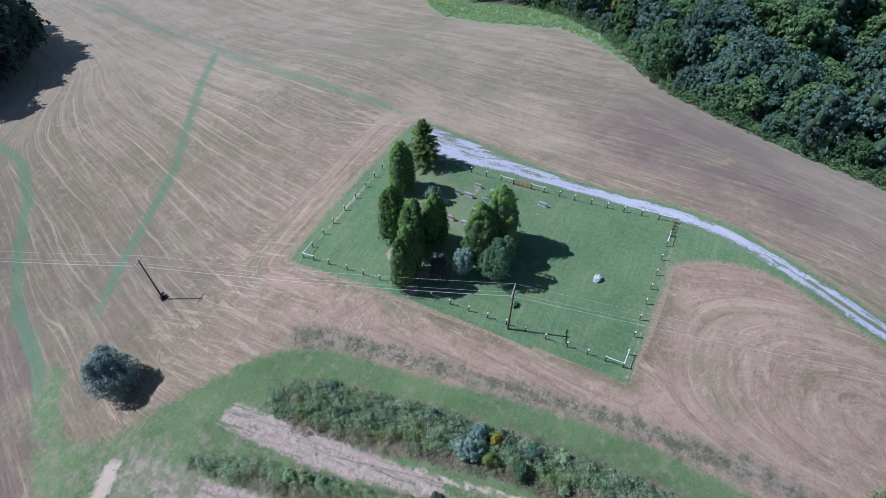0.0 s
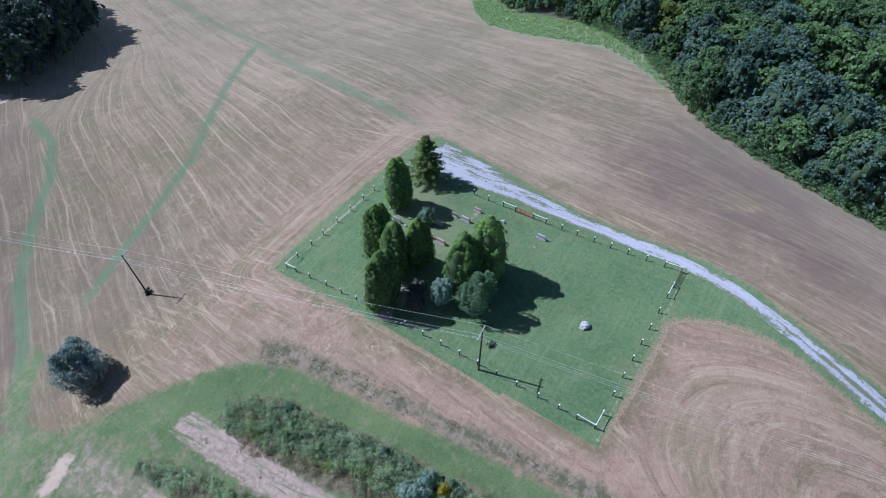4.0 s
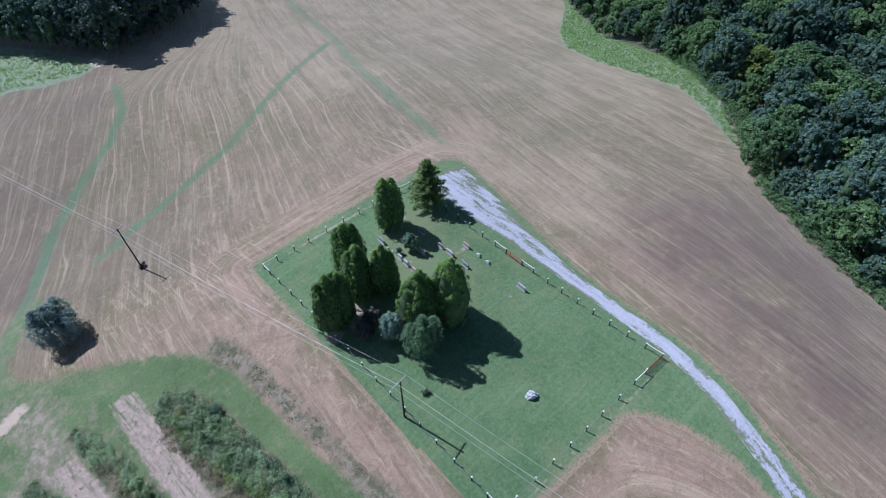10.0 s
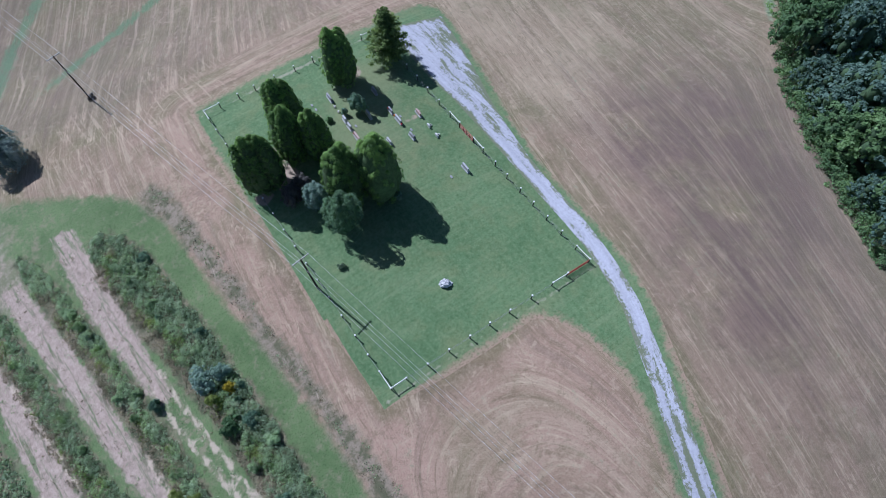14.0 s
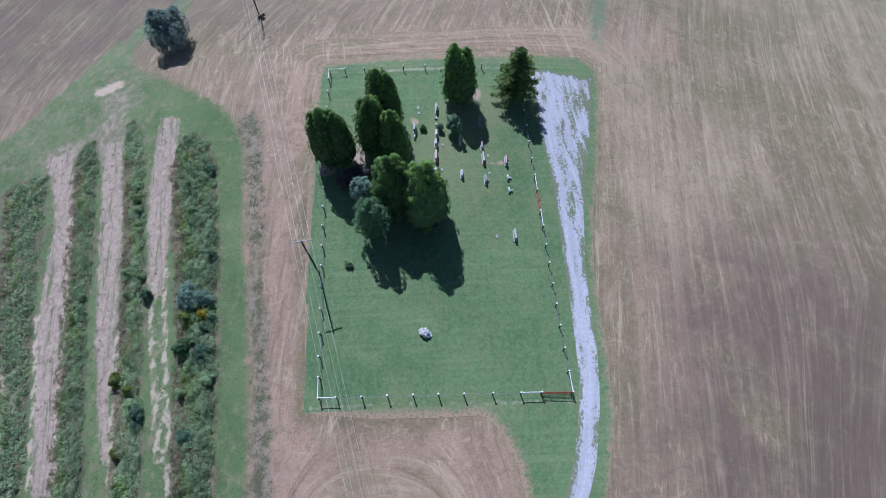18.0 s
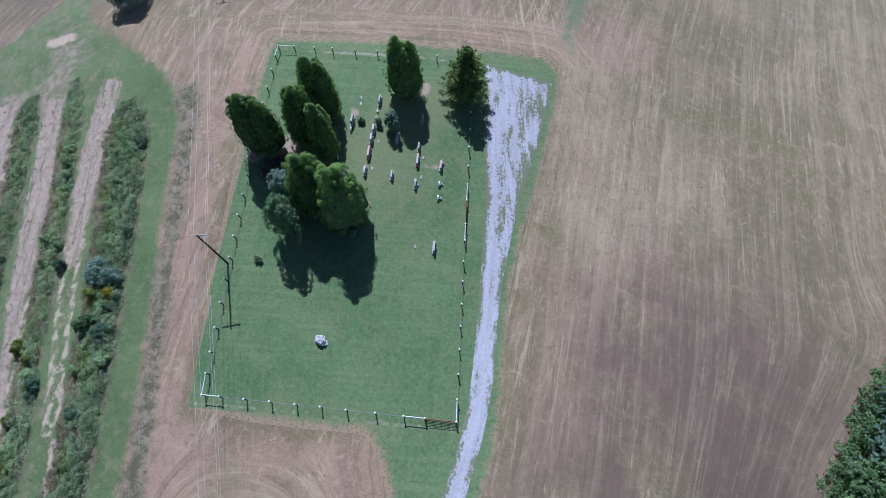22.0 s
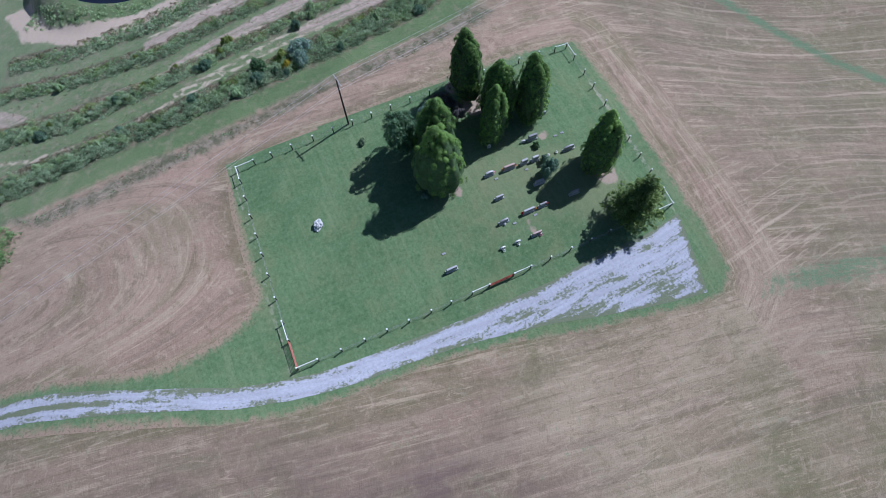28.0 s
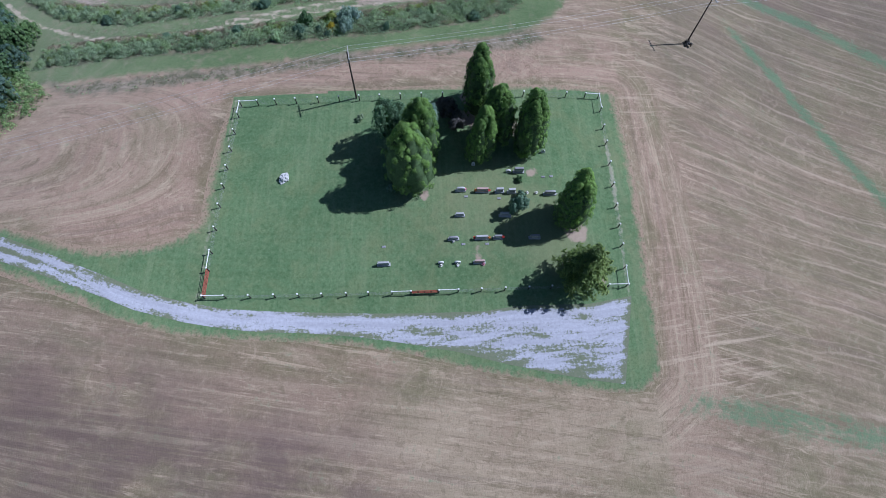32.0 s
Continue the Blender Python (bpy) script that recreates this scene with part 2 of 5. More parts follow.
class Graph:
    """Short names for building node trees."""

    def __init__(self, tree):
        self.t = tree

    def node(self, kind):
        return self.t.nodes.new(kind)

    def put(self, socket, value):
        if hasattr(value, "links"):
            self.t.links.new(value, socket)
        elif value is not None:
            socket.default_value = (*value, 1.0) if isinstance(value, tuple) and len(value) == 3 and socket.type == "RGBA" else value

    def attr(self, name, out="Fac"):
        n = self.node("ShaderNodeAttribute")
        n.attribute_name = name
        return n.outputs[out]

    def place(self):
        return self.node("ShaderNodeNewGeometry").outputs["Position"]

    def scaled(self, vector, scale):
        n = self.node("ShaderNodeMapping")
        self.put(n.inputs["Vector"], vector)
        n.inputs["Scale"].default_value = scale
        return n.outputs[0]

    def noise(self, vector, scale, detail=4.0, rough=0.6, warp=0.0):
        n = self.node("ShaderNodeTexNoise")
        self.put(n.inputs["Vector"], vector)
        n.inputs["Scale"].default_value, n.inputs["Detail"].default_value = scale, detail
        n.inputs["Roughness"].default_value, n.inputs["Distortion"].default_value = rough, warp
        return n.outputs["Fac"]

    def ramp(self, value, lo, hi, a=0.0, b=1.0, smooth=True):
        n = self.node("ShaderNodeMapRange")
        n.interpolation_type = "SMOOTHSTEP" if smooth else "LINEAR"
        for i, v in enumerate((value, lo, hi, a, b)):
            self.put(n.inputs[i], v)
        return n.outputs[0]

    def math(self, op, a, b=None):
        n = self.node("ShaderNodeMath")
        n.operation = op
        self.put(n.inputs[0], a)
        if b is not None:
            self.put(n.inputs[1], b)
        return n.outputs[0]

    def mix(self, fac, a, b, mode="MIX"):
        n = self.node("ShaderNodeMix")
        n.data_type, n.blend_type = "RGBA", mode
        self.put(n.inputs[0], fac)
        self.put(n.inputs[6], a)
        self.put(n.inputs[7], b)
        return n.outputs[2]

    def bump(self, height, strength, distance):
        n = self.node("ShaderNodeBump")
        self.put(n.inputs["Height"], height)
        n.inputs["Strength"].default_value, n.inputs["Distance"].default_value = strength, distance
        return n.outputs[0]


def plain(name, colour, rough=0.7, metal=0.0, grain=18.0, amount=0.25, spec=0.3):
    """Painted, wooden or stone surface with two scales of variation."""
    m, t, b = shader(name, rough, spec)
    g = Graph(t)
    p = g.node("ShaderNodeTexCoord").outputs["Object"]
    fine, broad = g.noise(p, grain), g.noise(p, grain / 7)
    rnd = g.node("ShaderNodeObjectInfo").outputs["Random"]
    v = g.math("ADD", g.ramp(fine, 0.25, 0.75, 1 - amount, 1 + amount, False), g.ramp(broad, 0.3, 0.7, -amount / 2, amount / 2, False))
    v = g.math("ADD", v, g.ramp(rnd, 0, 1, -amount / 3, amount / 3, False))
    g.put(b.inputs["Base Color"], g.mix(1.0, colour, v, "MULTIPLY"))
    b.inputs["Metallic"].default_value = metal
    g.put(b.inputs["Normal"], g.bump(fine, 0.3, 0.01))
    return m


def leafy(name, dark, light, autumn=None, rough=0.6, through=0.4, speck=0.4, scale=0.45):
    """Foliage: every leaf varies, with broad patches over the crown."""
    m, t, b = shader(name, rough, 0.25)
    g = Graph(t)
    geo = g.node("ShaderNodeNewGeometry")
    rnd = geo.outputs["Random Per Island"]
    patch = g.noise(geo.outputs["Position"], scale, 4.0)
    tone = g.node("ShaderNodeObjectInfo").outputs["Random"]
    k = g.math("ADD", g.math("MULTIPLY", rnd, speck), g.ramp(patch, 0.3, 0.7, 0.0, 0.6))
    k = g.math("ADD", k, g.ramp(tone, 0, 1, -0.15, 0.15, False))
    c = g.mix(k, dark, light)
    if autumn:
        c = g.mix(g.ramp(g.noise(geo.outputs["Position"], 0.17, 2.0), 0.62, 0.7), c, autumn)
    g.put(b.inputs["Base Color"], c)
    tr = g.node("ShaderNodeBsdfTranslucent")
    g.put(tr.inputs[0], g.mix(1.0, c, (1.35, 1.45, 1.0), "MULTIPLY"))
    mx = g.node("ShaderNodeMixShader")
    mx.inputs[0].default_value = through
    t.links.new(b.outputs[0], mx.inputs[1])
    t.links.new(tr.outputs[0], mx.inputs[2])
    t.links.new(mx.outputs[0], t.nodes["Material Output"].inputs[0])
    return m


# ---- materials ----
GRASS_A, GRASS_B = (0.088, 0.142, 0.056), (0.138, 0.198, 0.084)


def ground_material():
    m, t, b = shader("mown field", 0.92, 0.12)
    b.inputs["Sheen Weight"].default_value, b.inputs["Sheen Roughness"].default_value, b.inputs["Sheen Tint"].default_value = 0.55, 0.4, (0.95, 0.88, 0.72, 1)
    g = Graph(t)
    p = g.place()
    lay = g.attr("lay", "Vector")
    lay2 = g.attr("lay_far", "Vector")
    far = g.attr("far")
    big, mid, fine = g.noise(p, 0.02, 3.0), g.noise(p, 0.13, 4.0), g.noise(p, 1.6, 6.0, 0.7)
    grit = g.noise(p, 9.0, 3.0, 0.8)
    grain = g.noise(p, 4.6, 3.0, 0.65)
    far_soft = g.ramp(g.math("ADD", far, g.math("MULTIPLY", g.math("SUBTRACT", g.noise(p, 0.3, 3.0), 0.5), 0.9)), 0.3, 0.7)

    def along(u, v, detail=3.0, rough=0.6, warp=0.15):
        """Noise drawn out along the mowing lines."""
        return g.mix(far_soft, g.noise(g.scaled(lay, (u, v, 1)), 1.0, detail, rough, warp), g.noise(g.scaled(lay2, (u, v, 1)), 1.0, detail, rough, warp))

    def tint(c, value, lo, hi, most, colour):
        return g.mix(g.ramp(value, lo, hi, 0, most), c, colour)
    band, line, wisp = along(0.28, 0.012, 4.0, 0.6, 0.3), along(1.1, 0.06, 5.0, 0.75, 0.8), along(1.9, 0.3, 4.0, 0.7, 0.9)
    blot = g.noise(p, 0.42, 6.0, 0.75, 0.6)
    mess = g.noise(p, 0.11, 4.0, 0.6)
    rake = g.attr("rake")
    region = g.ramp(g.math("ADD", g.attr("pale"), g.math("MULTIPLY", g.math("SUBTRACT", big, 0.5), 0.8)), 0.2, 0.8)
    straw = g.mix(region, (0.3, 0.22, 0.158), (0.375, 0.3, 0.205))
    straw = g.mix(g.math("MULTIPLY", g.attr("rose"), 0.8), straw, (0.42, 0.285, 0.22))
    olive = g.math("ADD", g.math("SUBTRACT", g.attr("olive"), g.math("MULTIPLY", g.attr("rose"), 0.4)), g.math("ADD", g.math("MULTIPLY", g.math("SUBTRACT", band, 0.5), 2.6), g.math("MULTIPLY", g.math("SUBTRACT", mess, 0.5), 1.8)))
    straw = tint(straw, olive, -0.15, 0.85, 0.8, (0.158, 0.15, 0.075))
    straw = tint(straw, mid, 0.4, 0.7, 0.35, (0.3, 0.2, 0.15))
    straw = tint(straw, line, 0.48, 0.35, 0.55, (0.15, 0.118, 0.07))
    straw = g.mix(g.math("MULTIPLY", g.ramp(line, 0.52, 0.66, 0, 0.75), g.ramp(rake, 0, 1, 1.0, 0.45)), straw, (0.5, 0.39, 0.28))
    broad, turf = along(0.5, 0.02, 5.0, 0.7, 0.6), g.noise(p, 0.06, 5.0, 0.65, 0.8)
    straw = tint(straw, broad, 0.47, 0.36, 0.38, (0.19, 0.145, 0.115))
    straw = tint(straw, broad, 0.53, 0.66, 0.4, (0.45, 0.36, 0.26))
    straw = tint(straw, turf, 0.52, 0.66, 0.4, (0.175, 0.175, 0.09))
    straw = tint(straw, blot, 0.55, 0.7, 0.42, (0.45, 0.35, 0.25))
    straw = tint(straw, blot, 0.46, 0.34, 0.45, (0.155, 0.13, 0.075))
    # raked windrows: thin, long, wandering ribbons of pale straw
    sep = g.node("ShaderNodeSeparateXYZ")
    g.put(sep.inputs[0], lay2)
    wander = g.math("ADD", g.math("MULTIPLY", g.noise(p, 0.025, 1.0), 3.0), g.math("MULTIPLY", g.noise(p, 0.09, 3.0, 0.6), 0.45))
    fray = g.math("MULTIPLY", g.math("SUBTRACT", g.noise(p, 1.1, 4.0, 0.75), 0.5), 0.22)
    here = g.ramp(g.noise(g.scaled(lay2, (0.22, 0.03, 1)), 1.0, 4.0, 0.65, 0.5), 0.4, 0.6, 0.15, 1.0)
    for pitch, wide, weight, shift in ((0.25, 0.1, 0.5, 0.0), (0.41, 0.08, 0.34, 0.37)):
        swath = g.math("FRACT", g.math("ADD", g.math("ADD", g.math("MULTIPLY", sep.outputs[0], pitch), fray), g.math("ADD", wander, shift)))
        ridge = g.ramp(g.math("ABSOLUTE", g.math("SUBTRACT", swath, 0.5)), wide, 0.01)
        ridge = g.math("MULTIPLY", g.math("MULTIPLY", ridge, g.ramp(rake, 0, 1, 0.0, weight)), here)
        straw = g.mix(ridge, straw, (0.58, 0.46, 0.35))
    swirl = g.noise(p, 0.3, 6.0, 0.72, 2.2)
    straw = tint(straw, swirl, 0.54, 0.66, 0.45, (0.47, 0.37, 0.27))
    straw = tint(straw, swirl, 0.45, 0.34, 0.4, (0.165, 0.135, 0.085))
    loose = g.math("MULTIPLY", g.ramp(wisp, 0.54, 0.66), g.ramp(g.noise(p, 0.17, 4.0, 0.6), 0.45, 0.62))
    straw = g.mix(g.math("MULTIPLY", loose, g.ramp(rake, 0, 1, 0.65, 0.4)), straw, (0.54, 0.43, 0.31))
    cross = g.noise(g.scaled(g.attr("lay_cross", "Vector"), (1.7, 0.11, 1)), 1.0, 4.0, 0.7, 0.6)
    straw = g.mix(g.math("MULTIPLY", g.ramp(cross, 0.52, 0.66), g.attr("cross")), straw, (0.57, 0.46, 0.34))
    straw = tint(straw, fine, 0.51, 0.68, 0.22, (0.52, 0.42, 0.31))
    straw = tint(straw, fine, 0.47, 0.33, 0.22, (0.13, 0.105, 0.065))
    straw = tint(straw, grain, 0.5, 0.32, 0.22, (0.11, 0.085, 0.05))
    straw = tint(straw, grain, 0.55, 0.72, 0.2, (0.5, 0.4, 0.3))
    straw = tint(straw, grit, 0.5, 0.72, 0.3, (0.48, 0.37, 0.27))
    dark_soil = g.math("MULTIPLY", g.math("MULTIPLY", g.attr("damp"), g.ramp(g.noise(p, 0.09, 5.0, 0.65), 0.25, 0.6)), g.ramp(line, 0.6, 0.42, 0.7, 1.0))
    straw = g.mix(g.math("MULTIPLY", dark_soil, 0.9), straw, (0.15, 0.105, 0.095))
    straw = g.mix(1.0, straw, (0.9, 0.895, 0.875), "MULTIPLY")
    grass = g.mix(g.ramp(mid, 0.3, 0.7), GRASS_A, GRASS_B)
    grass = tint(grass, fine, 0.35, 0.75, 0.4, (0.17, 0.2, 0.1))
    grass = tint(grass, grain, 0.5, 0.34, 0.55, (0.045, 0.075, 0.03))
    dry = g.mix(fine, (0.185, 0.175, 0.11), (0.31, 0.255, 0.185))
    ragged = g.noise(p, 0.7, 5.0, 0.7)
    wob = g.math("MULTIPLY", g.math("SUBTRACT", g.math("ADD", mid, ragged), 1.0), 3.2)
    small_wob = g.math("ADD", g.math("MULTIPLY", g.math("SUBTRACT", ragged, 0.5), 2.6), g.math("MULTIPLY", g.math("SUBTRACT", fine, 0.5), 1.0))

    def cover(name, soft=0.5, shift=0.0, sway=None):
        d = g.math("ADD", g.attr(name), sway or wob)
        return g.ramp(g.math("ADD", d, shift), soft, -soft)
    green_way = g.math("ADD", g.attr("path"), g.math("MULTIPLY", g.math("SUBTRACT", g.math("ADD", blot, g.math("ADD", fine, line)), 1.5), 1.7))
    c = g.mix(g.ramp(green_way, 0.2, 1.0, 0, 0.78), straw, g.mix(0.6, grass, (0.1, 0.2, 0.12)))
    soil = g.mix(g.ramp(fine, 0.3, 0.7), (0.31, 0.24, 0.198), (0.45, 0.355, 0.295))
    soil = tint(soil, g.noise(p, 0.5, 5.0, 0.7), 0.54, 0.7, 0.4, (0.53, 0.43, 0.355))
    soil = tint(soil, grain, 0.46, 0.3, 0.5, (0.17, 0.135, 0.11))
    soil = tint(soil, g.noise(p, 0.8, 5.0, 0.75, 0.5), 0.46, 0.34, 0.55, (0.2, 0.165, 0.12))
    drag = g.noise(g.scaled(g.attr("lay_cross", "Vector"), (1.3, 0.12, 1)), 1.0, 6.0, 0.75, 0.4)
    soil = tint(soil, drag, 0.48, 0.34, 0.65, (0.18, 0.16, 0.115))
    soil = tint(soil, drag, 0.56, 0.7, 0.3, (0.5, 0.42, 0.36))
    lane = tint(grass, g.math("ADD", g.noise(p, 0.4, 7.0, 0.75), g.attr("dry")), 0.45, 0.75, 0.85, dry)
    lane = tint(lane, g.math("ADD", g.noise(p, 1.3, 5.0, 0.75), g.math("MULTIPLY", g.attr("dry"), 1.5)), 0.6, 0.74, 0.45, (0.34, 0.29, 0.21))
    fan = g.math("ADD", g.attr("fan"), g.math("MULTIPLY", wob, 1.3))
    lane = g.mix(g.ramp(fan, 2.4, -2.2, 0, 0.75), lane, g.mix(g.ramp(ragged, 0.4, 0.6), soil, (0.2, 0.185, 0.12)))
    c = g.mix(cover("lane", 0.9), c, lane)
    verge = g.mix(g.ramp(g.noise(p, 0.6, 6.0, 0.75), 0.42, 0.6), (0.115, 0.115, 0.068), (0.26, 0.215, 0.16))
    verge = tint(verge, along(0.8, 0.18, 5.0, 0.75, 0.5), 0.58, 0.7, 0.7, (0.46, 0.38, 0.3))
    verge = tint(verge, grain, 0.46, 0.32, 0.6, (0.08, 0.07, 0.04))
    c = g.mix(cover("verge", 0.9, 0.2), c, verge)
    weeds = g.mix(g.ramp(g.noise(p, 0.45, 5.0, 0.7), 0.4, 0.62), (0.08, 0.09, 0.05), (0.2, 0.175, 0.115))
    weeds = tint(weeds, grain, 0.48, 0.34, 0.6, (0.05, 0.05, 0.03))
    c = g.mix(cover("weeds", 0.5), c, weeds)
    thin = g.math("MULTIPLY", cover("tracks", 0.5, 0.5), g.ramp(ragged, 0.5, 0.62, 0, 0.75))
    c = g.mix(thin, c, dry)
    c = g.mix(g.math("MULTIPLY", cover("bald", 0.35, -0.1, small_wob), g.math("MULTIPLY", g.ramp(blot, 0.3, 0.44, 0.25, 1.0), g.ramp(drag, 0.36, 0.5, 0.3, 1.0))), c, soil)
    rut = g.math("ADD", g.attr("rut"), g.math("MULTIPLY", g.math("SUBTRACT", ragged, 0.5), 2.2))
    c = g.mix(g.ramp(rut, 0.55, 0.1, 0, 0.85), c, (0.5, 0.41, 0.32))
    c = g.mix(cover("sand", 0.5), c, g.mix(fine, (0.38, 0.29, 0.22), (0.55, 0.45, 0.36)))
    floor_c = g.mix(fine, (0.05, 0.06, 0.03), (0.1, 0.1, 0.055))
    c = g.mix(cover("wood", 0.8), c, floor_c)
    meadow = g.mix(g.ramp(fine, 0.35, 0.7), (0.15, 0.21, 0.12), (0.31, 0.34, 0.23))
    c = g.mix(cover("meadow", 0.5), c, meadow)
    g.put(b.inputs["Base Color"], c)
    g.put(b.inputs["Normal"], g.bump(g.math("ADD", g.math("MULTIPLY", grit, 0.4), g.math("ADD", fine, grain)), 0.5, 0.1))
    return m


def lawn_material():
    m, t, b = shader("mown lawn", 0.9, 0.15)
    b.inputs["Sheen Weight"].default_value, b.inputs["Sheen Roughness"].default_value, b.inputs["Sheen Tint"].default_value = 0.16, 0.5, (0.75, 0.95, 0.65, 1)
    g = Graph(t)
    p = g.place()
    big, mid, fine, grit = g.noise(p, 0.09, 3.0), g.noise(p, 0.4, 4.0), g.noise(p, 2.2, 5.0, 0.7), g.noise(p, 11.0, 3.0, 0.8)
    mow = g.noise(g.scaled(p, (1.1, 0.02, 0)), 1.0, 2.0)
    c = g.mix(g.ramp(big, 0.35, 0.65), (0.09, 0.155, 0.068), (0.125, 0.195, 0.09))
    c = g.mix(g.ramp(mow, 0.36, 0.66, 0, 0.25), c, (0.14, 0.235, 0.115))
    c = g.mix(g.ramp(g.noise(p, 0.16, 6.0, 0.7), 0.46, 0.66, 0, 0.6), c, (0.175, 0.21, 0.1))
    c = g.mix(g.ramp(mid, 0.5, 0.72, 0, 0.25), c, (0.17, 0.215, 0.115))
    c = g.mix(g.ramp(fine, 0.48, 0.68, 0, 0.5), c, (0.2, 0.27, 0.14))
    c = g.mix(g.ramp(fine, 0.48, 0.33, 0, 0.45), c, (0.055, 0.1, 0.042))
    c = g.mix(g.ramp(grit, 0.45, 0.75, 0, 0.5), c, (0.06, 0.11, 0.05))
    c = g.mix(g.ramp(g.noise(p, 3.4, 3.0, 0.65), 0.52, 0.34, 0.0, 0.35), c, (0.045, 0.085, 0.035))
    c = g.mix(g.ramp(g.noise(p, 0.75, 5.0, 0.75), 0.5, 0.72, 0.0, 0.3), c, (0.19, 0.23, 0.115))
    c = g.mix(g.ramp(g.noise(p, 0.2, 4.0, 0.6, 0.8), 0.5, 0.7, 0.0, 0.3), c, (0.18, 0.19, 0.09))
    stripe = g.noise(g.scaled(p, (0.05, 1.5, 0)), 1.0, 3.0, 0.6, 0.3)
    c = g.mix(g.math("MULTIPLY", g.ramp(stripe, 0.45, 0.7, 0, 0.3), g.ramp(big, 0.35, 0.55)), c, (0.22, 0.27, 0.15))
    c = g.mix(g.ramp(g.math("ADD", g.attr("thin"), g.math("SUBTRACT", mid, 0.5)), 0.2, 0.9, 0, 0.5), c, (0.205, 0.21, 0.115))
    bare = g.math("ADD", g.attr("bare"), g.math("MULTIPLY", g.math("SUBTRACT", g.noise(p, 1.1, 4.0), 0.5), 1.8))
    c = g.mix(g.ramp(bare, 0.25, -0.25), c, g.mix(fine, (0.26, 0.2, 0.15), (0.42, 0.34, 0.27)))
    rim = g.math("ADD", g.attr("rim"), g.math("MULTIPLY", g.math("SUBTRACT", g.noise(p, 1.3, 4.0, 0.7), 0.5), 1.6))
    c = g.mix(g.ramp(rim, 0.55, 0.1, 0, 0.7), c, g.mix(fine, (0.26, 0.24, 0.16), (0.46, 0.42, 0.34)))
    edge = g.math("ADD", g.attr("edge"), g.math("MULTIPLY", g.math("SUBTRACT", g.noise(p, 0.9, 6.0, 0.75), 0.5), 3.4))
    dead = g.mix(fine, (0.24, 0.18, 0.12), (0.38, 0.275, 0.2))
    dead = g.mix(g.ramp(g.noise(p, 3.4, 2.0, 0.6), 0.5, 0.32, 0, 0.6), dead, (0.11, 0.09, 0.05))
    c = g.mix(g.ramp(edge, -1.5, -0.1, 0, 1.0), c, dead)
    g.put(b.inputs["Base Color"], c)
    g.put(b.inputs["Normal"], g.bump(g.math("ADD", grit, fine), 0.4, 0.05))
    return m


def road_material():
    m, t, b = shader("pale gravel", 0.9, 0.2)
    g = Graph(t)
    p = g.place()
    run = g.attr("run", "Vector")
    fine, grit = g.noise(p, 3.0, 5.0, 0.7), g.noise(p, 14.0, 3.0, 0.8)
    stone = g.mix(g.ramp(fine, 0.3, 0.7), (0.38, 0.385, 0.44), (0.5, 0.505, 0.57))
    stone = g.mix(g.ramp(grit, 0.35, 0.7, 0, 0.45), stone, (0.34, 0.33, 0.36))
    stone = g.mix(g.ramp(g.noise(g.scaled(run, (1.6, 0.1, 1)), 1.0, 4.0, 0.7), 0.4, 0.6, 0.35, 0), stone, (0.27, 0.27, 0.3))
    long = g.noise(g.scaled(run, (0.62, 0.12, 1)), 1.0, 8.0, 0.74, 0.3)
    tuft = g.noise(p, 2.6, 5.0, 0.75)
    green = g.math("ADD", g.math("ADD", g.math("MULTIPLY", long, 0.85), g.math("MULTIPLY", tuft, 0.4)), g.attr("patch"))
    grass = g.mix(fine, (0.085, 0.13, 0.055), (0.2, 0.2, 0.12))
    c = g.mix(g.ramp(green, 0.66, 0.74, 0, 0.92), stone, grass)
    c = g.mix(g.ramp(g.math("ADD", tuft, g.math("MULTIPLY", g.math("SUBTRACT", long, 0.5), 0.5)), 0.62, 0.7, 0, 0.6), c, (0.2, 0.2, 0.17))
    g.put(b.inputs["Base Color"], c)
    g.put(b.inputs["Normal"], g.bump(grit, 0.5, 0.03))
    return m


M_GROUND, M_LAWN, M_ROAD = ground_material(), lawn_material(), road_material()
M_POST = plain("dark treated wood", (0.05, 0.045, 0.04), 0.85)
M_WHITE = plain("white paint", (0.8, 0.8, 0.79), 0.5, amount=0.08)
M_GALV = plain("galvanised steel", (0.55, 0.57, 0.58), 0.4, 0.8, amount=0.1)
M_RED = plain("red enamel", (0.31, 0.085, 0.055), 0.45, amount=0.15)
M_POLE = plain("creosoted pole", (0.075, 0.06, 0.05), 0.9)
M_GREYWOOD = plain("weathered timber", (0.42, 0.41, 0.39), 0.9)
M_WIRE = plain("aluminium wire", (0.62, 0.62, 0.62), 0.5, 0.15, amount=0.05)
M_MESH = plain("dull woven wire", (0.3, 0.31, 0.31), 0.6, 0.3, amount=0.1)
M_GLASS = plain("glazed insulator", (0.6, 0.62, 0.64), 0.2, amount=0.05)
M_GRANITE = plain("grey granite", (0.26, 0.26, 0.28), 0.45, grain=40, amount=0.3)
M_PALE = plain("pale granite", (0.42, 0.42, 0.44), 0.5, grain=40, amount=0.2)
M_ROSE = plain("rose granite", (0.42, 0.3, 0.28), 0.45, grain=40, amount=0.3)
M_MARBLE = plain("white marble", (0.62, 0.62, 0.62), 0.4, amount=0.1)
M_BOULDER = plain("pale limestone", (0.58, 0.58, 0.59), 0.9, grain=4, amount=0.35)
M_BARK = plain("bark", (0.11, 0.085, 0.065), 0.95, grain=9, amount=0.4)
